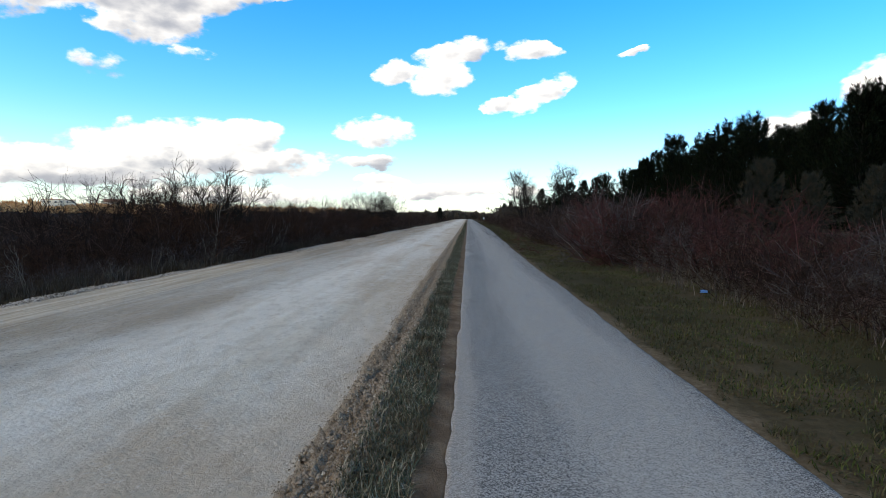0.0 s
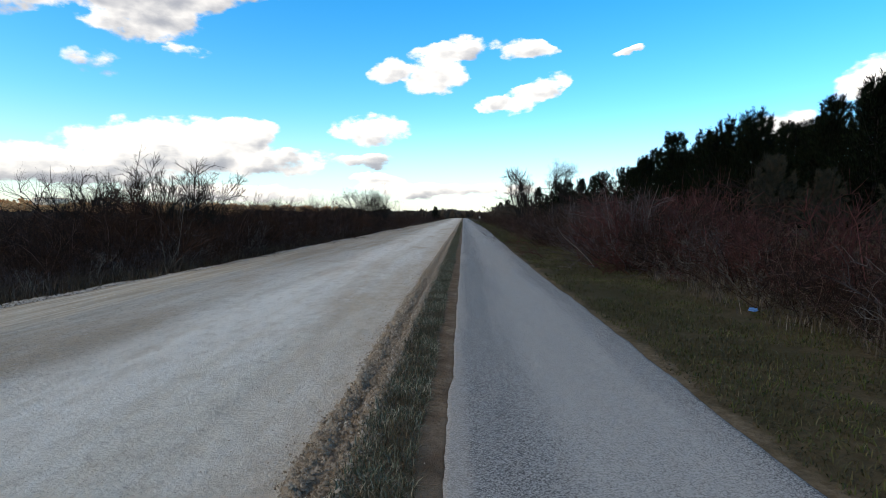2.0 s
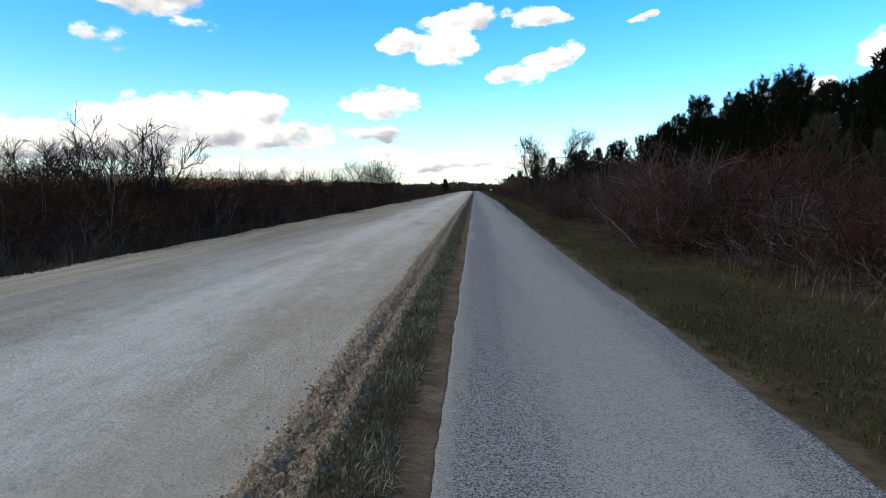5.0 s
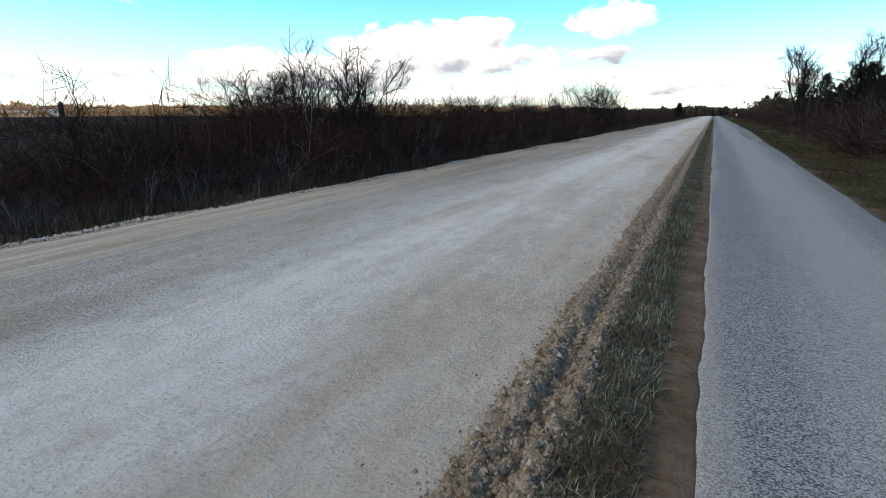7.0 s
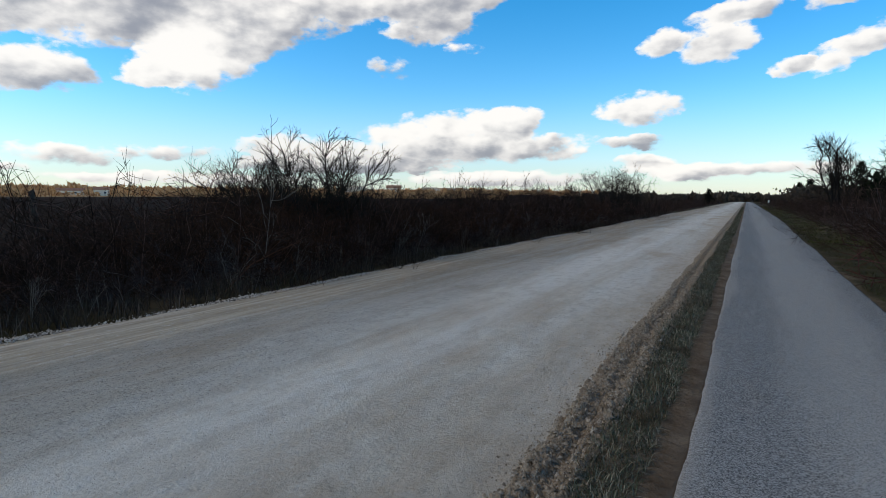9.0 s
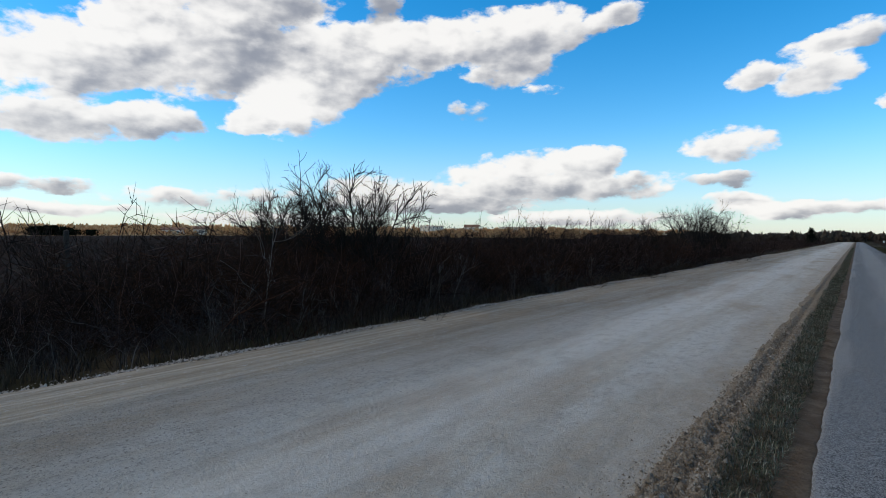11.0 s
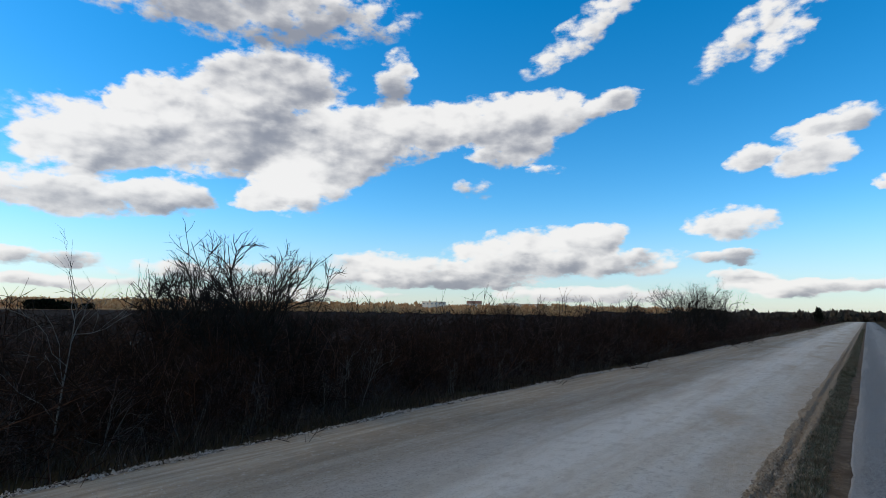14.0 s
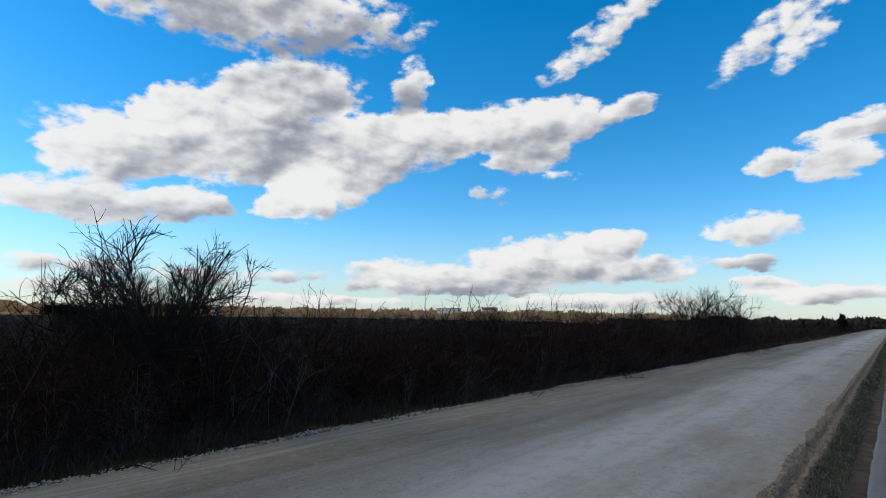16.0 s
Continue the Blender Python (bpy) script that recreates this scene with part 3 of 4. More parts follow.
xs = np.unique(np.concatenate([-spaced(8, 3500, 0.9, 1.16), np.array([-7.4, -1.4]), np.arange(-0.1, 7.0, 0.35), spaced(7, 3500, 0.9, 1.16)]))
ys = np.unique(np.concatenate([-spaced(4, 600, 2, 1.25), np.arange(-3, 45, 0.6), spaced(45, 4500, 1.0, 1.06)]))
v, f = sheet(xs, ys, land)
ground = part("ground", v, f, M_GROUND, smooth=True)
tagged(ground, "dark soil with dead grass, far field in a painted sunlit ochre", "ground", kind="structure")


def edge_left(y):
    return -0.185 + 0.05 * fbm(y * 0.9, y * 0 + 3.3, 4, 11) + 0.018 * fbm(y * 7.0, y * 0 + 6.3, 2, 14)


def edge_right(y):
    return 2.0 + 0.16 * fbm(y * 0.12, y * 0 + 1.1, 2, 12) + 0.04 * fbm(y * 1.3, y * 0 + 9.3, 4, 13) + 0.012 * np.clip(y - 20, 0, 50)


def strip(ys, inner, lo, hi, zf):
    """A long sheet between two wavering edges; inner: shares of the width."""
    s = np.asarray(inner)[None]
    a, b = lo(ys)[:, None], hi(ys)[:, None]
    x = a + (b - a) * s
    y = np.repeat(ys[:, None], s.shape[1], 1)
    v = np.stack([x, y, zf(x, y, s + 0 * x)], -1).reshape(-1, 3)
    i = np.arange(x.size).reshape(x.shape)
    f = np.stack([i[:-1, :-1], i[:-1, 1:], i[1:, 1:], i[1:, :-1]], -1).reshape(-1, 4)
    return v, f


LONG = np.unique(np.concatenate([np.arange(-6, 40, 0.05), spaced(40, 420, 0.06, 1.025)]))


def path_height(x, y, s):
    rim = np.where((s < 1e-6) | (s > 1 - 1e-6), -0.045, 0.0)
    return 0.015 + 0.006 * fbm(x * 2, y * 2, 3, 21) + 0.012 * np.sin(np.clip(s, 0, 1) * np.pi) + rim


inner = np.concatenate([[0.0, 0.004], np.linspace(0.02, 0.98, 16), [0.996, 1.0]])
v, f = strip(LONG, inner, edge_left, edge_right, path_height)
tagged(part("path", v, f, M_PATH, smooth=False), "grey worn asphalt footpath with dust film", "path", kind="structure")


def road_left(y):
    return -7.35 + 0.22 * fbm(y * 0.35, y * 0 + 5.1, 4, 31)


def road_right(y):
    return -1.0 + 0.0 * y


def road_height(x, y, s):
    rut = 0.018 * fbm(x * 2.2, y * 0.12, 4, 41) + 0.012 * fbm(x * 6, y * 0.9, 3, 42)
    rim = np.where(s < 1e-6, -0.10, 0.0)
    return 0.0 + rut + 0.05 * np.sin(np.clip(s, 0, 1) * np.pi) + rim


inner = np.concatenate([[0.0], np.linspace(0.006, 1.0, 90)])
LONG_ROAD = np.unique(np.concatenate([np.arange(-6, 34, 0.14), spaced(34, 420, 0.16, 1.03)]))
v, f = strip(LONG_ROAD, inner, road_left, road_right, road_height)
tagged(part("road", v, f, M_ROAD, smooth=True), "pale dusty gravel road with tyre streaks", "road", kind="structure")


def ridge_left(y):
    return -1.12 + 0.09 * fbm(y * 1.1, y * 0 + 2.2, 4, 51)


def ridge_height(x, y, s):
    heap = np.exp(-((x + 0.985) / 0.06) ** 2) * (0.04 + 0.04 * fbm(x * 3, y * 1.6, 3, 52)) + np.exp(-((x + 0.76) / 0.07) ** 2) * (0.045 + 0.02 * fbm(x * 3, y * 1.3, 3, 58))
    back = np.exp(-((x + 0.55) / 0.18) ** 2) * 0.035
    lumps = (np.abs(fbm(x * 19, y * 19, 4, 53)) * 0.115 - 0.02) * np.clip((-0.62 - x) / 0.12, 0.12, 1)
    tread = 0.022 * np.sin(y * 58 + 5 * fbm(x * 3, y * 0.7, 2, 54)) * np.exp(-((x + 0.30) / 0.055) ** 2) * (vnoise(y * 0.5, y * 0, 55) > -0.1)
    z = 0.012 + heap + back + lumps + tread + 0.012 * fbm(x * 8, y * 8, 3, 56)
    return np.where(s > 1 - 1e-6, -0.02, np.where(s < 1e-6, -0.03, z))


v, f = strip(np.unique(np.concatenate([np.arange(-6, 1.5, 0.12), np.arange(1.5, 34, 0.03), spaced(34, 420, 0.03, 1.03)])), np.linspace(0, 1, 44), ridge_left, lambda y: edge_left(y) + 0.03, ridge_height)
tagged(part("earth_ridge", v, f, M_EARTH, smooth=False), "ridge of loose dry earth between road and path", "ridge", kind="structure")

rng = np.random.default_rng(5)
# clods on the ridge: two crumbled rows with a groove between
n = 95000
y = np.where(rng.random(n) < 0.85, 2.4 + 24 * rng.random(n) ** 1.25, -4 + 60 * rng.random(n))
row = rng.random(n)
x = np.where(row < 0.62, -0.95 + rng.normal(size=n) * 0.08, -0.76 + rng.normal(size=n) * 0.06) + 0.06 * fbm(y * 1.1, y * 0 + 2.2, 4, 51)
loose = rng.random(n) < 0.13
x = np.where(loose, -1.02 + rng.normal(size=n) * 0.26, x)
size = (0.0045 + 0.013 * rng.random(n) ** 3.0) * np.where(loose, 0.55, 1.0) * (1 + 0.012 * y)
z = np.where(x > ridge_left(y), ridge_height(x, y, np.full(n, 0.5)), 0.004)
keep = x < edge_left(y) - 0.02
x, y, z, size = x[keep], y[keep], z[keep], size[keep]
v, f = crumbs(rng, np.stack([x, y], -1), z - 0.002, size)
tagged(part("clods", v, f, M_CLOD), "crumbled tan clods and small stones", "clods", kind="stuff")
# loose pebbles over the road and the ridge's foot
n = 9000
y = 2.6 + 44 * rng.random(n) ** 1.4
x = np.where(rng.random(n) < 0.5, -1.2 - np.abs(rng.normal(size=n)) * 0.35, rng.uniform(-7.3, -1.1, n))
size = 0.002 + 0.006 * rng.random(n) ** 4
v, f = crumbs(rng, np.stack([x, y], -1), road_height(x, y, (x + 7.5) / 6.5), size)
tagged(part("pebbles", v, f, M_PEBBLE), "loose pale pebbles scattered over the road", "pebbles", kind="stuff")
# the coarse gravel that the wheels have left between their tracks
n = 60000
y = 5 + 40 * rng.random(n) ** 1.5
x = -5.2 + rng.normal(size=n) * 0.60
x = np.where(rng.random(n) < 0.16, -3.0 + rng.normal(size=n) * 0.4, x)
keep = (fbm(x * 1.5, y * 0.25, 4, 91) > -0.15) & (x > -7.2)
x, y = x[keep], y[keep]
size = (0.0035 + 0.0055 * rng.random(len(x)) ** 2) * (1 + 0.012 * y)
v, f = crumbs(rng, np.stack([x, y], -1), road_height(x, y, (x + 7.5) / 6.5) - 0.004, size)
tagged(part("gravel", v, f, M_PEBBLE), "coarse pale gravel lying between the wheel tracks", "gravel", kind="stuff")
# the low bank of pale gravel pushed to the far edge of the road
n = 46000
y = 2 + 78 * rng.random(n) ** 1.5
off = rng.normal(size=n) * 0.16
x = road_left(y) - 0.02 + off + 0.07 * fbm(y * 0.8, y * 0 + 7.7, 3, 92)
size = (0.007 + 0.020 * rng.random(n) ** 3) * (1 + 0.006 * y)
swell = np.clip(0.55 + 1.3 * fbm(y * 0.5, y * 0 + 1.7, 3, 93), 0.12, 1.0)
z = -0.045 + (0.10 * np.exp(-(off / 0.15) ** 2) * swell) * rng.random(n) ** 0.4
keep = rng.random(n) < swell + 0.25
v, f = crumbs(rng, np.stack([x, y], -1)[keep], z[keep], size[keep])
tagged(part("edge_rubble", v, f, M_RUBBLE), "low bank of pale gravel along the road's edge", "rubble", kind="stuff")


# ---- grass ----
def grass(name, label, mat, n, x0, x1, y0, y1, bias, length, width, zf, lean=0.8, patchy=0.0, seed=0):
    r = np.random.default_rng(seed)
    y = y0 + (y1 - y0) * r.random(n) ** bias
    x = r.uniform(0, 1, n)
    x = x0(y) + (x1(y) - x0(y)) * x
    if patchy:
        keep = fbm(x * 1.3, y * 1.3, 4, seed + 60) > -patchy
        x, y = x[keep], y[keep]
    v, f = blades(r, np.stack([x, y], -1), zf(x, y), length, width, lean)
    return tagged(part(name, v, f, mat), label, "grass", kind="stuff")


def hold(c):
    return lambda y: np.full_like(y, c)


grass("strip_grass", "short greyish green grass on the earth ridge", M_STRIP, 64000, lambda y: -0.74 + 0.08 * fbm(y, y * 0, 3, 71), lambda y: -0.36 + 0.07 * fbm(y, y * 0 + 4, 3, 72), 1.5, 42, 1.6, (0.025, 0.085), (0.004, 0.009), lambda x, y: ridge_height(x, y, np.full_like(x, 0.5)) - 0.005, 1.4, 0.75, 1)
grass("strip_grass", "short greyish green grass farther along the ridge", M_STRIP, 9000, hold(-0.76), hold(-0.32), 40, 140, 1.4, (0.05, 0.12), (0.012, 0.03), lambda x, y: 0 * x + 0.03, 1.0, 0.4, 2)
grass("verge_grass", "short olive green and brown winter grass on the verge", M_GREEN, 85000, lambda y: edge_right(y) + 0.12 + 0.25 * np.abs(fbm(y * 0.8, y * 0, 4, 73)), lambda y: 5.6 + 0.5 * fbm(y * 0.3, y * 0 + 2, 3, 74), 0.0, 40, 1.5, (0.025, 0.085), (0.005, 0.013), lambda x, y: land(x, y), 1.25, 0.30, 3)
grass("verge_grass", "olive green and brown winter grass farther along the verge", M_GREEN, 18000, lambda y: edge_right(y) + 0.2, hold(6.0), 38, 160, 1.5, (0.04, 0.10), (0.02, 0.05), lambda x, y: land(x, y), 1.0, 0.4, 4)
grass("dead_grass", "grey dead grass at the foot of the thicket", M_WEED, 34000, lambda y: road_left(y) - 1.5, lambda y: road_left(y) - 0.22, -2, 80, 1.3, (0.08, 0.48), (0.005, 0.014), lambda x, y: land(x, y), 0.8, 0.25, 5)
grass("dead_grass", "pale dead grass under the reddish thicket", M_STRAW, 22000, lambda y: 4.9 + 0.5 * fbm(y * 0.3, y * 0 + 2, 3, 74), hold(6.9), -4, 70, 1.3, (0.10, 0.50), (0.005, 0.014), lambda x, y: land(x, y), 0.8, 0.2, 6)


# ---- plants ----
def shrub_shape(seed, h, wide, stems, boughs, twigs):
    """Stems and twigs of a tangled shrub, as two (corners, faces)."""
    r = np.random.default_rng(seed)
    base = np.stack([r.normal(size=stems) * wide * 0.33, r.normal(size=stems) * wide * 0.33, np.full(stems, -0.08)], -1)
    go = unit(np.stack([base[:, 0] * 0.9, base[:, 1] * 0.9, np.full(stems, 0.85)], -1) + r.normal(size=(stems, 3)) * 0.32)
    ln = r.uniform(0.5, 1.08, stems) * h
    P = [base]
    for s in range(4):
        go = unit(go + r.normal(size=(stems, 3)) * 0.24)
        P.append(P[-1] + go * (ln / 4)[:, None])
    S = np.stack(P, 1)
    B = grow(r, S, boughs, 0.08, 0.95, (0.25 * h, 0.55 * h), 0.9, 0.06, 3, 0.16)
    T = grow(r, B, twigs, 0.1, 1.0, (0.10 * h, 0.30 * h), 0.9, 0.08, 2, 0.14)
    T2 = grow(r, S, twigs // 3, 0.15, 1.0, (0.10 * h, 0.30 * h), 0.9, 0.06, 2, 0.14)
    return tubes(S, taper(S, 0.012, 0.004), 3), merge(tubes(B, taper(B, 0.0065, 0.003), 3), tubes(T, taper(T, 0.0045, 0.002), 3), tubes(T2, taper(T2, 0.0045, 0.002), 3))


def shrub(name, seed, h, wide, stems, boughs, twigs, mat, label, group):
    a, b = shrub_shape(seed, h, wide, stems, boughs, twigs)
    ob = tagged(new(name), label, "shrub", group)
    tagged(part("stem_thicket", *a, mat, ob, smooth=True), kind="stuff")
    tagged(part("twig_tangle", *b, mat, ob), kind="stuff")
    return ob


def thicket(name, seed, places, shapes, mat, label):
    """The far run of a thicket, whose shrubs cannot be told apart."""
    r = random.Random(seed)
    bits = []
    for x, y, s in places:
        v, f = r.choice(shapes)
        a = r.uniform(0, 6.28)
        c, k = math.cos(a), math.sin(a)
        z = float(land(np.array([x]), np.array([y]))[0])
        bits.append((np.stack([(v[:, 0] * c - v[:, 1] * k) * s + x, (v[:, 0] * k + v[:, 1] * c) * s + y, v[:, 2] * s + z], -1), f))
    tagged(part(name, *merge(*bits), mat), label, "thicket", kind="stuff")


def bare_tree(name, seed, h, trunks, limbs, boughs, twigs, mat, label, group, lean=0.16, thick=0.05, wander=0.10):
    r = np.random.default_rng(seed)
    base = np.concatenate([r.normal(size=(trunks, 2)) * 1.2 * wander, np.full((trunks, 1), -0.15)], 1)
    go = unit(np.concatenate([base[:, :2] * 1.5, np.ones((trunks, 1))], 1) + r.normal(size=(trunks, 3)) * lean)
    ln = r.uniform(0.55, 0.72, trunks) * h
    P = [base]
    for s in range(6):
        go = unit(go + r.normal(size=(trunks, 3)) * wander + np.array([0, 0, 0.06]))
        P.append(P[-1] + go * (ln / 6)[:, None])
    S = np.stack(P, 1)
    A = grow(r, S, limbs, 0.25, 1.0, (0.25 * h, 0.42 * h), 0.62, 0.22, 5, 0.10)
    B = grow(r, A, boughs, 0.2, 1.0, (0.12 * h, 0.24 * h), 0.7, 0.18, 4, 0.10)
    T = grow(r, B, twigs, 0.2, 1.0, (0.05 * h, 0.13 * h), 0.7, 0.15, 3, 0.10)
    ob = tagged(new(name), label, "tree", group)
    part("trunk", *tubes(S, taper(S, thick, thick * 0.25), 6), mat, ob, smooth=True)
    for one in A:
        part("limb", *tubes(one[None], taper(one[None], thick * 0.40, thick * 0.16), 4), mat, ob, smooth=True)
    tagged(part("twig_tangle", *merge(tubes(B, taper(B, thick * 0.19, thick * 0.09), 3), tubes(T, taper(T, thick * 0.11, thick * 0.055), 3)), mat, ob), kind="stuff")
    return ob


def crown_bush(name, seed, h, wide, stems, mat, label, group):
    """A many-stemmed bare bush whose fine branches end on a rounded crown."""
    r = np.random.default_rng(seed)

    def inside(P):
        q = P / np.array([wide, wide, h])
        far = np.linalg.norm(np.stack([q[..., 0], q[..., 1], np.maximum(q[..., 2], 0)], -1), axis=-1)
        return far[:, -1] < 1.0 + 0.06 * r.normal(size=len(P))

    az = r.uniform(0, 6.28, stems)
    tilt = r.uniform(0.02, 0.85, stems)
    go = np.stack([np.cos(az) * np.sin(tilt), np.sin(az) * np.sin(tilt), np.cos(tilt)], -1)
    P = [np.stack([np.cos(az) * 0.15, np.sin(az) * 0.15, np.full(stems, -0.12)], -1) * r.uniform(0.4, 1.3, (stems, 1))]
    P[0][:, 2] = -0.12
    ln = r.uniform(0.72, 0.95, stems) * h * (1 - 0.25 * tilt)
    for s in range(6):
        go = unit(go + r.normal(size=(stems, 3)) * 0.15 + np.array([0, 0, 0.05]))
        P.append(P[-1] + go * (ln / 6)[:, None])
    S = np.stack(P, 1)
    A = grow(r, S, stems * 8, 0.28, 1.0, (0.16 * h, 0.30 * h), 0.55, 0.14, 5, 0.07)
    A = A[inside(A)]
    B = grow(r, A, len(A) * 7, 0.25, 1.0, (0.08 * h, 0.16 * h), 0.62, 0.12, 4, 0.08)
    B = B[inside(B)]
    T = grow(r, B, len(B) * 3, 0.25, 1.0, (0.035 * h, 0.075 * h), 0.65, 0.10, 3, 0.09)
    T = T[inside(T)]
    ob = tagged(new(name), label, "tree", group)
    for one in S:
        part("stem", *tubes(one[None], taper(one[None], 0.024, 0.007), 5), mat, ob, smooth=True)
    tagged(part("limb_fan", *tubes(A, taper(A, 0.012, 0.006), 4), mat, ob), kind="stuff")
    tagged(part("twig_tangle", *merge(tubes(B, taper(B, 0.0075, 0.0042), 3), tubes(T, taper(T, 0.0050, 0.0028), 3)), mat, ob), kind="stuff")
    return ob


def needles(r, P, per, length, width):
    """Tufts of needles round the points P[0], pointing along the ways P[1]."""
    n = len(P[0])
    c, d = np.repeat(P[0], per, 0), np.repeat(P[1], per, 0)
    go = unit(d * 0.9 + r.normal(size=c.shape) * 0.5 + np.array([0, 0, 0.3]))
    side = unit(np.cross(go, r.normal(size=c.shape)))
    ln = r.uniform(length * 0.5, length, (n * per, 1))
    c = c + r.normal(size=c.shape) * length * 0.24
    v = np.stack([c - side * width, c + side * width, c + go * ln], 1).reshape(-1, 3)
    return v, np.arange(n * per * 3).reshape(-1, 3)


def pine(name, seed, h, label, group, tuft=5, mat=None):
    r = np.random.default_rng(seed)
    k = 8
    z = np.linspace(-0.3, h, k)
    S = np.stack([np.cumsum(r.normal(size=k)) * 0.03, np.cumsum(r.normal(size=k)) * 0.03, z], -1)[None]
    bits, centres, ways = [], [], []
    level = 0.12 * h
    while level < h * 0.97:
        share = level / h
        reach = (h * 0.29 * (1 - share) ** 0.75 + 0.3) * r.uniform(0.75, 1.15)
        m = r.integers(5, 8)
        a0 = r.uniform(0, 6.28)
        for i in range(m):
            a = a0 + i * 6.283 / m + r.normal() * 0.2
            L = reach * r.uniform(0.6, 1.2)
            out = np.array([math.cos(a), math.sin(a), 0])
            c = np.array([np.interp(level, z, S[0, :, 0]), np.interp(level, z, S[0, :, 1]), level])
            s = np.linspace(0, 1, 5)[:, None]
            curve = c + out * L * s + np.array([0, 0, 1.0]) * (L * (0.10 * s + 0.55 * s ** 2.2))
            bits.append(curve)
            ends = np.array([0.35, 0.62, 0.85, 1.0, 1.0, 1.0])[:, None]
            pts = c + out * L * ends + np.array([0, 0, 1.0]) * (L * (0.10 * ends + 0.55 * ends ** 2.2))
            pts[:4] += r.normal(size=(4, 3)) * 0.12 * L * np.array([1, 1, 0.5])
            pts[4:, 2] += h * np.array([0.026, 0.050]) * r.uniform(0.6, 1.3)
            centres.append(pts)
            ways.append(np.repeat(unit(out * 0.6 + np.array([0, 0, 0.7]))[None], 6, 0))
        level += r.uniform(0.045, 0.066) * h
    top = np.stack([np.full(4, S[0, -1, 0]), np.full(4, S[0, -1, 1]), np.linspace(h - 0.7, h + 0.05, 4)], -1)
    centres.append(top)
    ways.append(np.repeat(np.array([[0, 0, 1.0]]), 4, 0))
    B = np.stack(bits)
    C, D = np.concatenate(centres), np.concatenate(ways)
    ob = tagged(new(name), label, "tree", group)
    part("trunk", *tubes(S, taper(S, 0.014 * h, 0.015), 6), M_BARK, ob, smooth=True)
    tagged(part("branch_mass", *tubes(B, taper(B, 0.0035 * h, 0.008), 3), M_BARK, ob), kind="stuff")
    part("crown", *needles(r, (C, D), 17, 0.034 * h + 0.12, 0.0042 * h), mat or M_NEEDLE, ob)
    return ob


def put(proto, used, x, y, turn=0.0, scale=1.0, tall=1.0, z=None):
    zz = float(land(np.array([x]), np.array([y]))[0]) if z is None else z
    m = pose(x, y, zz, 0, 0, turn)
    if used.get(proto.name) is None:
        used[proto.name] = True
        ob = proto
        ob.matrix_basis = m
    else:
        ob = copy_thing(proto, m)
    ob.scale = (scale, scale, scale * tall)
    return ob


used = {}
pick = random.Random(11)
# the thicket beyond the road
LEFT = "thicket beyond the road"
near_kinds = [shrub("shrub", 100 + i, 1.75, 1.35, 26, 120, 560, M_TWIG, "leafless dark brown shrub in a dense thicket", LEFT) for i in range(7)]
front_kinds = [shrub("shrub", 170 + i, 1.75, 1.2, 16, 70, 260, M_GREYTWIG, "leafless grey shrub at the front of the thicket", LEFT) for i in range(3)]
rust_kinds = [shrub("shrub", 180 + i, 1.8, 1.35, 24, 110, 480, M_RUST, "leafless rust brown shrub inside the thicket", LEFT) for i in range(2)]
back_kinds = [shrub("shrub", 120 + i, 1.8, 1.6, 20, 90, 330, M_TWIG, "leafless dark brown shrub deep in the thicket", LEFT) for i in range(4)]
for k in range(36):
    put(front_kinds[k % 3], used, -8.8 + pick.uniform(-0.15, 0.15), 7.5 + 1.1 * k + pick.uniform(-0.3, 0.3), pick.uniform(0, 360), pick.uniform(0.32, 0.48))
y = 3.0
while y < 52:
    for row, x in enumerate((-9.25, -10.1, -11.2, -12.6)):
        grown = min(1.0, max(0.0, (y - 14.0) / 4.0))
        low, high = ((0.50, 0.80), (0.58, 1.32), (0.60, 1.52), (0.58, 1.60))[row]
        s = low + (high - low) * grown + 0.006 * max(0, y - 18)
        kinds = front_kinds if row == 0 and pick.random() < 0.6 else rust_kinds if row in (1, 2) and pick.random() < 0.3 else back_kinds if row > 1 else near_kinds
        put(pick.choice(kinds), used, x + pick.uniform(-0.4, 0.4), y + pick.uniform(-0.5, 0.5), pick.uniform(0, 360), s * pick.uniform(0.82, 1.1))
    y += 1.22 + 0.012 * max(0, y - 20)
far_shapes = [merge(*shrub_shape(140 + i, 2.0, 2.2, 18, 80, 190)) for i in range(4)]
spots = []
while y < 240:
    spots += [(x + pick.uniform(-0.6, 0.6), y + pick.uniform(-0.8, 0.8), pick.uniform(1.15, 1.42)) for x in (-10.0, -12.0)]
    y += 2.1 + 0.01 * (y - 52)
heath = [(-14.0 - 42 * pick.random() ** 1.4, 9 + 75 * pick.random(), pick.uniform(0.35, 0.70)) for _ in range(220)]
belt = [(-math.sin(a) * d, 13 + math.cos(a) * d, pick.uniform(1.2, 1.45)) for a, d in ((radians(pick.uniform(28, 96)), pick.uniform(58, 76)) for _ in range(140))]
low_shapes = [merge(*shrub_shape(160 + i, 2.0, 2.6, 10, 40, 70)) for i in range(4)]
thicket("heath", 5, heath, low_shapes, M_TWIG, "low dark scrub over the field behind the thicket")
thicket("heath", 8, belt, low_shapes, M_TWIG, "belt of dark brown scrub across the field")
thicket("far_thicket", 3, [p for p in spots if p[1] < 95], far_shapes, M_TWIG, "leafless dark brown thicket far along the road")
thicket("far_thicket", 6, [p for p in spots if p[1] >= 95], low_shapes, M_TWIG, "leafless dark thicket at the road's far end")

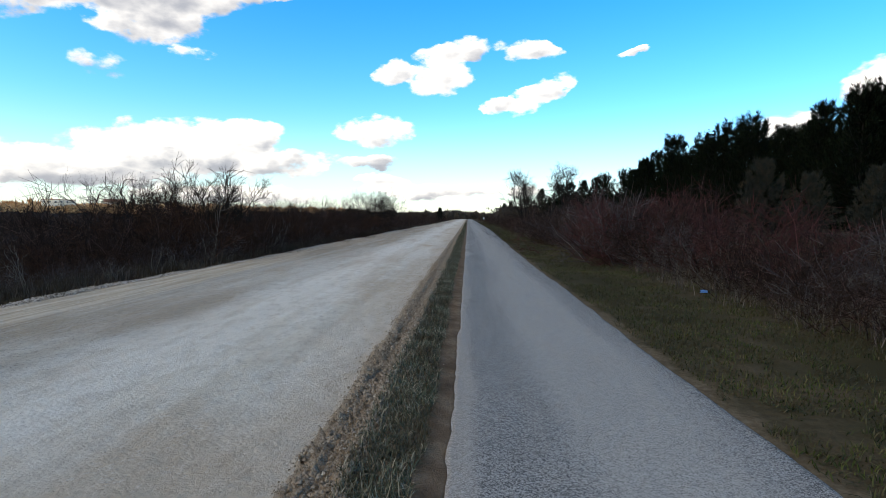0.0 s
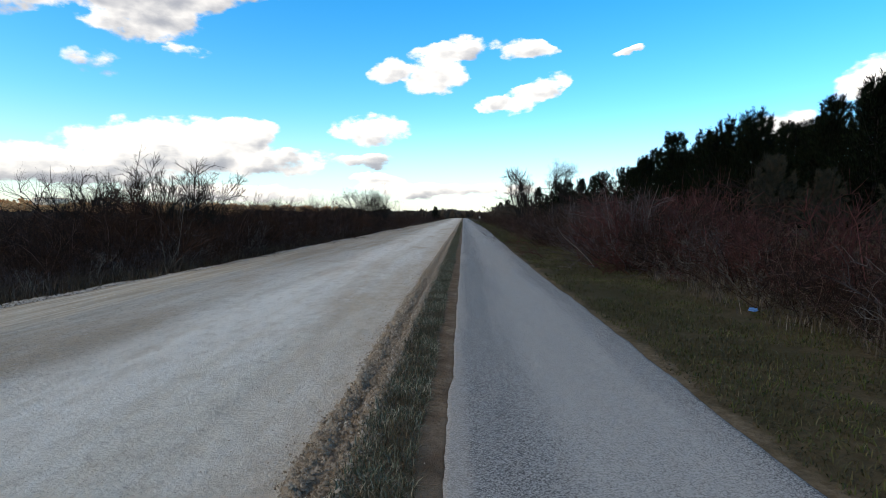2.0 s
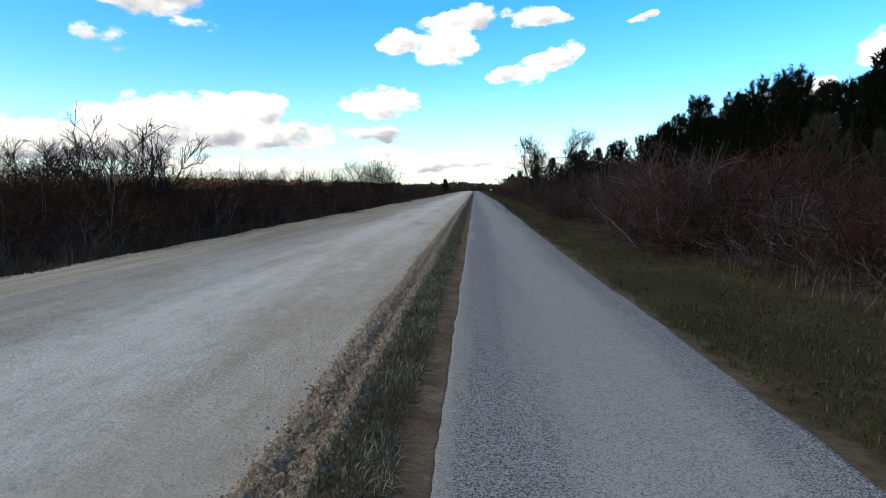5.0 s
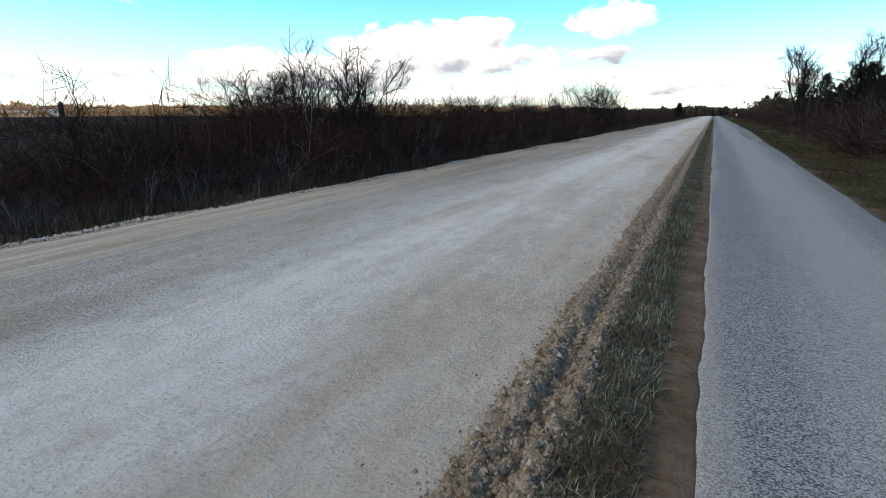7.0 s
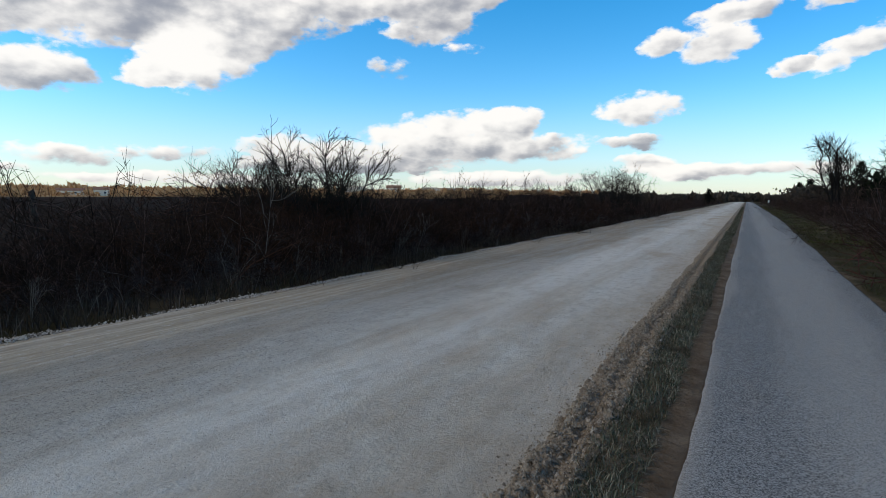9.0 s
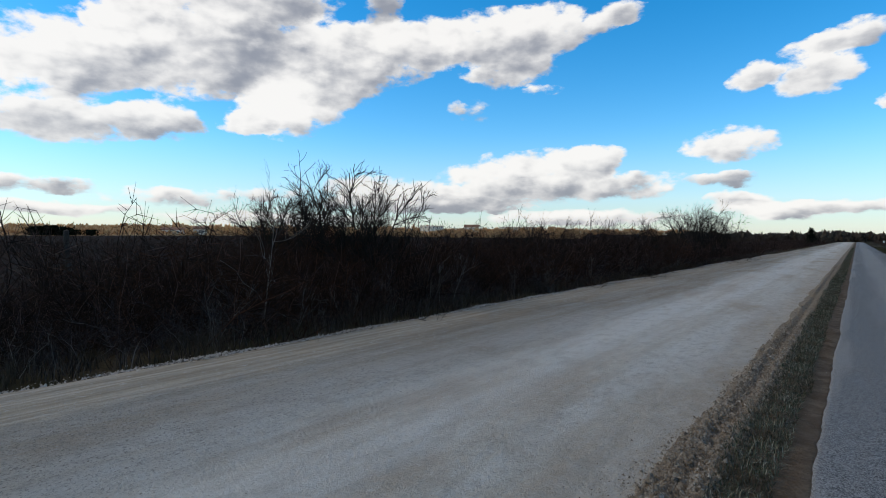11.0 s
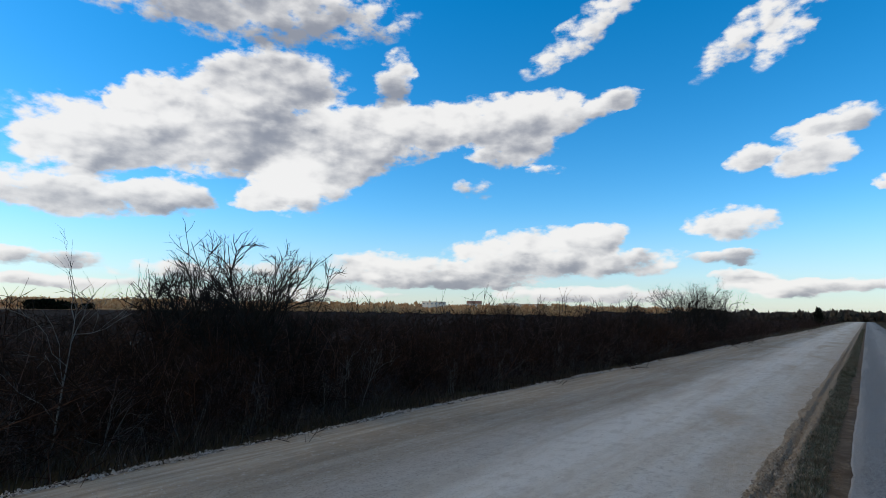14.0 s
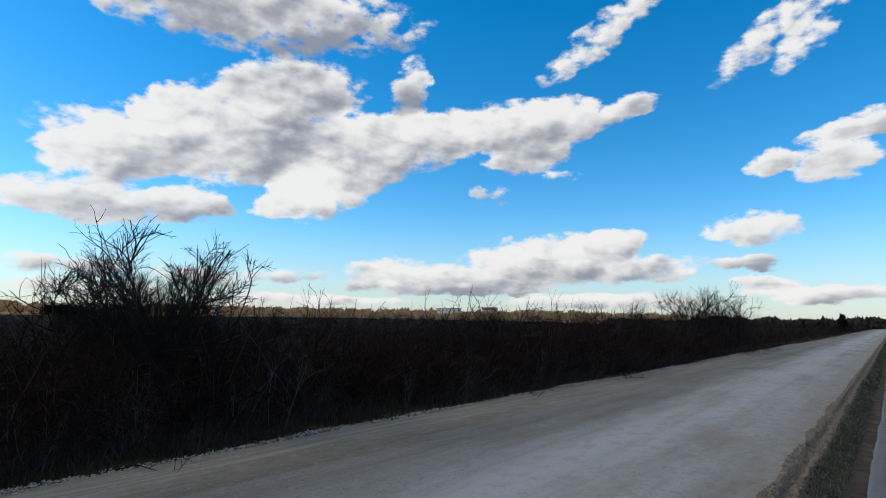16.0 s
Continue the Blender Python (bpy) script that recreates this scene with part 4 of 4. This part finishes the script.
# bare trees standing out of it
CLUMP = "bare trees in the thicket"
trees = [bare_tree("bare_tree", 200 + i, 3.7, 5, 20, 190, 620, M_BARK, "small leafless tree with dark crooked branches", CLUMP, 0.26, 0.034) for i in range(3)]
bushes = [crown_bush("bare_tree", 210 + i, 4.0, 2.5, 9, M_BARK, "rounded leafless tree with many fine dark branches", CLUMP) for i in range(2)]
for k, (x, y, h, turn) in enumerate(((-10.5, 24.3, 4.1, 40), (-11.7, 23.9, 3.8, 190), (-12.2, 25.6, 3.9, 290), (-13.6, 24.3, 3.0, 100), (-15.2, 25.6, 3.7, 20))):
    put(bushes[k % 2], used, x, y, turn, h / 3.6)
put(bushes[0], used, -12.6, 35.5, 200, 2.9 / 4.0)
put(bushes[1], used, -11.5, 36.6, 70, 2.75 / 4.0)
put(trees[0], used, -17.2, 26.6, 60, 4.6 / 3.7)
for k, (x, y, h) in enumerate(((-10.0, 47.3, 3.7), (-10.4, 51.8, 4.4), (-10.0, 56.0, 4.9), (-10.2, 58.6, 5.6), (-10.0, 61.0, 5.9), (-9.6, 64.0, 5.0), (-10.0, 68.3, 5.4))):
    put(trees[k % 3], used, x, y, pick.uniform(0, 360), h / 3.7)

# pale saplings in front of it
SAP = "pale saplings at the road's edge"
saps = [bare_tree("sapling", 230 + i, 1.9, 2, 8, 26, 44, M_PALE, "thin pale grey leafless sapling", SAP, 0.22, 0.011) for i in range(4)]
for x, y, h in ((-9.0, 20.1, 1.4), (-8.7, 21.4, 1.3), (-8.8, 24.3, 1.6), (-8.7, 25.2, 2.1), (-8.9, 18.6, 1.7), (-8.8, 28.5, 1.5), (-8.9, 31.0, 1.4), (-8.6, 15.8, 1.0), (-8.6, 34.0, 1.6), (-8.8, 38.5, 1.5), (-8.6, 13.2, 0.9), (-8.7, 43.0, 1.6)):
    put(pick.choice(saps), used, x + 0.35, y, pick.uniform(0, 360), h / 1.9)
for k in range(16):
    put(pick.choice(saps), used, pick.uniform(-8.5, -8.2), 11 + 2.4 * k + pick.uniform(-0.8, 0.8), pick.uniform(0, 360), pick.uniform(0.35, 0.75))
whip = bare_tree("sapling", 250, 3.0, 1, 9, 22, 30, M_PALE, "tall thin pale sapling rising over the thicket", SAP, 0.02, 0.014, 0.03)
put(whip, used, -9.0, 19.8, 150, 1.15)

# the thicket beside the verge, redder
RIGHT = "reddish thicket beside the verge"
brown_kinds = [shrub("shrub", 300 + i, 1.75, 1.35, 26, 120, 520, M_GREYTWIG if i < 1 else M_TWIG, "leafless dark brown shrub beside the grass verge", RIGHT) for i in range(4)]
red_kinds = [shrub("shrub", 310 + i, 1.75, 1.35, 26, 120, 520, M_RED, "leafless reddish shrub beside the grass verge", RIGHT) for i in range(3)]
y = -1.5
while y < 44:
    for row, x in enumerate((6.1, 7.3, 8.7)):
        s = (0.64 if y < 12 else 0.98) + (0.18 if y < 12 else 0.15) * row + (0.42 if 20 < y < 44 else 0.0)
        red = 13 < y < 30 and pick.random() < (0.25, 0.5, 0.6)[row]
        x = x + 0.5 * math.sin(y * 0.5) + pick.uniform(-0.35, 0.35)
        put(pick.choice(red_kinds if red else brown_kinds if row < 2 else back_kinds), used, x, y + pick.uniform(-0.5, 0.5), pick.uniform(0, 360), s * pick.uniform(0.8, 1.2))
    y += 1.3 + 0.012 * max(0, y - 20)
spots = []
while y < 240:
    spots += [(x + pick.uniform(-0.6, 0.6), y + pick.uniform(-0.8, 0.8), pick.uniform(1.15, 1.5)) for x in (6.9, 9.2)]
    y += 2.1 + 0.012 * (y - 44)
thicket("far_thicket", 4, [p for p in spots if p[1] < 95], far_shapes, M_TWIG, "leafless dark thicket beside the path far ahead")
thicket("far_thicket", 7, [p for p in spots if p[1] >= 95], low_shapes, M_TWIG, "leafless dark thicket where the path ends")

# pines behind it
PINES = "dark pines behind the thicket"
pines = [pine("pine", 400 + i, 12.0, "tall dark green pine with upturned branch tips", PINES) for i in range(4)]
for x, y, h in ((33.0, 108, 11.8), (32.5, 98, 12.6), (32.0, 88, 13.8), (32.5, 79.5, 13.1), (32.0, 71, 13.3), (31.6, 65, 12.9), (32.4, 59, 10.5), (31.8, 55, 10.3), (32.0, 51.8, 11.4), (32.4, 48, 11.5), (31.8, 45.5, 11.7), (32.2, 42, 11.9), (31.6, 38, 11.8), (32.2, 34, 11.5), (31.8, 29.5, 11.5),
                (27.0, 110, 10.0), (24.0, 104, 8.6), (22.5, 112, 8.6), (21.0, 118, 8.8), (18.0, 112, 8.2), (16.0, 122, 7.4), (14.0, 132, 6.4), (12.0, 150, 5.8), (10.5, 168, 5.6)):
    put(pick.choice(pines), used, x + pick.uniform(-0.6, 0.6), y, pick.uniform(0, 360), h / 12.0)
y = 34.0
while y < 104:
    put(pick.choice(pines), used, 36.5 + pick.uniform(-1.2, 1.2), y + pick.uniform(-1.5, 1.5), pick.uniform(0, 360), pick.uniform(0.85, 1.0))
    y += 5.5
y = 44.0
while y < 112:
    put(pick.choice(pines), used, 29.8 + pick.uniform(-1, 1), y + pick.uniform(-1.5, 1.5), pick.uniform(0, 360), (0.72 if 52 < y < 62 else 0.88) * pick.uniform(0.9, 1.08))
    y += 6.0
put(pine("small_pine", 420, 6.0, "small round dark pine beside the road far ahead", "", 5), used, -8.6, 170, 0, 0.68)
dead = pine("grey_pine", 430, 5.8, "half dead greyish young pine before the dark ones", "grey young pines", 5, blade_material("grey_needles", (0.0, (0.010, 0.012, 0.010)), (1.0, (0.030, 0.033, 0.027))))
put(dead, used, 21.7, 43.0, 0, 1.0)
put(dead, used, 20.5, 29.5, 80, 0.72)
put(dead, used, 23.5, 40.0, 150, 0.8)
tall = bare_tree("bare_tree", 260, 8.2, 3, 26, 220, 800, M_BARK, "tall leafless tree beside the path far ahead", "tall bare trees beside the path", 0.14, 0.11)
put(tall, used, 6.9, 70, 0, 1.0)
put(tall, used, 11.4, 70, 140, 1.07)
put(tall, used, 9.3, 82, 70, 0.9)
snag = bare_tree("dead_bush", 270, 1.5, 4, 14, 30, 50, M_DEAD, "pale dead branches leaning out over the verge", "pale dead branches", 0.55, 0.022)
for x, y, s in ((5.9, 10.4, 0.9), (6.0, 14.6, 0.9), (6.0, 18.5, 1.0), (6.6, 16.4, 1.3), (6.8, 20.2, 1.3), (5.8, 7.6, 0.8), (6.9, 23.5, 1.4), (7.3, 26.0, 1.4)):
    put(snag, used, x, y, pick.uniform(0, 360), s)

# the fence post in the field
r = np.random.default_rng(9)
k = np.linspace(-0.3, 1.95, 7)
P = np.stack([0.012 * r.normal(size=7), 0.012 * r.normal(size=7), k], -1)[None]
post = tagged(new("fence_post"), "weathered grey wooden fence post in the field", "post")
v, f = tubes(P, np.array([[0.085, 0.083, 0.08, 0.08, 0.078, 0.076, 0.07]]), 8)
part("shaft", v, f, M_WOOD, post, smooth=True)
tip = np.concatenate([v[-8:], [[P[0, -1, 0] + 0.02, P[0, -1, 1], 1.99]]])
part("top", tip, np.array([[i, (i + 1) % 8, 8] for i in range(8)]), M_WOOD, post)
post.matrix_basis = pose(-17.6, 19.55, -0.12, 2, -3, 30)

# a scrap of blue plastic on the verge
bm = bmesh.new()
bmesh.ops.create_icosphere(bm, subdivisions=3, radius=0.085)
for p in bm.verts:
    c = p.co.normalized()
    p.co *= 1 + 0.55 * noise.fractal(c * 2.3, 1.0, 2.0, 4)
    p.co.z = max(p.co.z * 0.6, -0.02)
me = bpy.data.meshes.new("plastic_scrap")
bm.to_mesh(me)
bm.free()
me.materials.append(M_BLUE)
scrap = tagged(new("plastic_scrap", me), "crumpled scrap of blue plastic on the grass", "litter")
scrap.matrix_basis = pose(4.83, 12.6, 0.02, 0, 0, 40)
scrap.scale = (0.75, 0.75, 0.75)


# ---- far away ----
def box(x0, x1, y0, y1, z0, z1):
    v = np.array([[x, y, z] for z in (z0, z1) for y in (y0, y1) for x in (x0, x1)], dtype=float)
    f = np.array([[0, 2, 3, 1], [4, 5, 7, 6], [0, 1, 5, 4], [2, 6, 7, 3], [0, 4, 6, 2], [1, 3, 7, 5]])
    return v, f


def house(name, az, dist, long, deep, tall, storeys, bays, pitched, label):
    x, y = -math.sin(radians(az)) * dist, math.cos(radians(az)) * dist
    z = float(land(np.array([x]), np.array([y]))[0])
    ob = tagged(new(name), label, "building", "far buildings")
    part("wall", *box(-long / 2, long / 2, -deep / 2, deep / 2, -2, tall), M_WHITE, ob)
    if pitched:
        v = np.array([[-long / 2 - .4, -deep / 2 - .4, tall], [long / 2 + .4, -deep / 2 - .4, tall], [long / 2 + .4, deep / 2 + .4, tall], [-long / 2 - .4, deep / 2 + .4, tall], [-long / 2 - .4, 0, tall + deep * .3], [long / 2 + .4, 0, tall + deep * .3]])
        roof = part("roof", v, np.array([[0, 1, 5, 4], [2, 3, 4, 5]]), M_ROOF, ob)
        part("gable", v, np.array([[3, 0, 4], [1, 2, 5]]), M_WHITE, ob)
    else:
        part("roof", *box(-long / 2 - .3, long / 2 + .3, -deep / 2 - .3, deep / 2 + .3, tall + .004, tall + .5), M_ROOF, ob)
    w, hgt = long / bays, tall / storeys
    surround = mesh_of("window", *box(-w * .18, w * .18, -0.06, 0.06, -hgt * .20, hgt * .20), M_SIGN)
    pane = mesh_of("pane", *box(-w * .14, w * .14, -0.08, -0.064, -hgt * .16, hgt * .16), M_PANE)
    for s in range(storeys):
        for b in range(bays):
            win = new("window", surround)
            win.parent = ob
            win.location = (-long / 2 + w * (b + .5), -deep / 2 - 0.02, hgt * (s + .55))
            new("pane", pane).parent = win
    ob.matrix_basis = pose(x, y, z, 0, 0, az)


house("white_hall", 37.5, 620, 26, 14, 8.0, 2, 6, False, "long white building across the far field")
house("apartment_block", 29.9, 800, 22, 12, 8, 3, 6, False, "cream apartment block on the horizon")
house("apartment_block", 28.2, 820, 26, 12, 7.5, 3, 7, False, "cream apartment block on the horizon")
house("apartment_block", 26.9, 810, 16, 12, 7.5, 3, 4, False, "cream apartment block on the horizon")
house("white_shed", 59.2, 380, 7.5, 6, 3.4, 1, 2, True, "small white shed in the far field")
house("white_shed", 61.5, 420, 16, 6, 2.6, 1, 4, True, "low white shed in the far field")
house("white_hall", 33.5, 700, 18, 12, 7, 2, 4, True, "white house with a tiled roof on the horizon")


def woods(name, seed, az0, az1, d0, d1, n, h0, h1, mat, label, per=26, fine=1.0):
    """Many far treetops, each a loose bundle of upright sprays."""
    r = np.random.default_rng(seed)
    az, d = np.radians(r.uniform(az0, az1, n)), r.uniform(d0, d1, n)
    h = r.uniform(h0, h1, n) * (0.75 + 0.7 * np.abs(fbm(np.degrees(az) * 0.5, az * 0, 3, seed)))
    c = np.stack([-np.sin(az) * d, np.cos(az) * d, land(-np.sin(az) * d, np.cos(az) * d)], -1)
    i = np.repeat(np.arange(n), per)
    hh = h[i][:, None]
    p = c[i] + r.normal(size=(n * per, 3)) * np.array([0.28, 0.28, 0.0]) * hh
    lift = r.random((n * per, 1)) ** 0.8
    p[:, 2:3] += hh * lift * 0.72
    s = hh * r.uniform(0.10, 0.24, (n * per, 1)) * fine
    a = r.uniform(0, 6.28, (n * per, 1))
    e = np.concatenate([np.cos(a), np.sin(a), 0 * a], 1)
    v = np.stack([p - e * s, p + e * s, p + np.array([0, 0, 1.5]) * s + r.normal(size=p.shape) * 0.4 * s, p - np.array([0, 0, 0.7]) * s], 1).reshape(-1, 3)
    q = np.array([[0, 1, 2], [0, 3, 1]])
    f = (q[None] + (np.arange(n * per) * 4)[:, None, None]).reshape(-1, 3)
    tagged(part(name, v, f, mat), label, "woods", kind="stuff")


woods("far_scrub", 1, 22, 95, 330, 620, 1500, 2.2, 4.6, M_SUNWOODS, "brown scrub and bare trees across the field, coloured as if sunlit")
woods("far_scrub", 2, 12, 95, 640, 1000, 1000, 5, 9.5, M_SUNWOODS, "brown woods on the horizon, coloured as if sunlit")
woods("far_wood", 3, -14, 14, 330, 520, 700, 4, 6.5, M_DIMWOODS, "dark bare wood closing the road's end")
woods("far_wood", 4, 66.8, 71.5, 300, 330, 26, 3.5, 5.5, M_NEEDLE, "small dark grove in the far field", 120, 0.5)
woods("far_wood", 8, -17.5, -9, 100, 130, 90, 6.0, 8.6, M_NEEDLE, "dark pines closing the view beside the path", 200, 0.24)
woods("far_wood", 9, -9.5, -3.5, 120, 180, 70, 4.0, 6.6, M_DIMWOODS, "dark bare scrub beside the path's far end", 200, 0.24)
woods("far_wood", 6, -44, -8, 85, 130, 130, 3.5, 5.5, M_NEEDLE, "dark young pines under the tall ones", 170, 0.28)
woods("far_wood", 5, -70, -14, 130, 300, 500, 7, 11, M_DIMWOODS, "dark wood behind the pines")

# a small white marker where the path ends
marker = tagged(new("marker_post"), "small white marker post beside the path", "marker")
part("post", *box(-0.04, 0.04, -0.04, 0.04, -0.1, 1.3), M_WOOD, marker)
part("plate", *box(-0.16, 0.16, -0.075, -0.045, 0.95, 1.4), M_SIGN, marker)
marker.matrix_basis = pose(4.2, 150, 0)
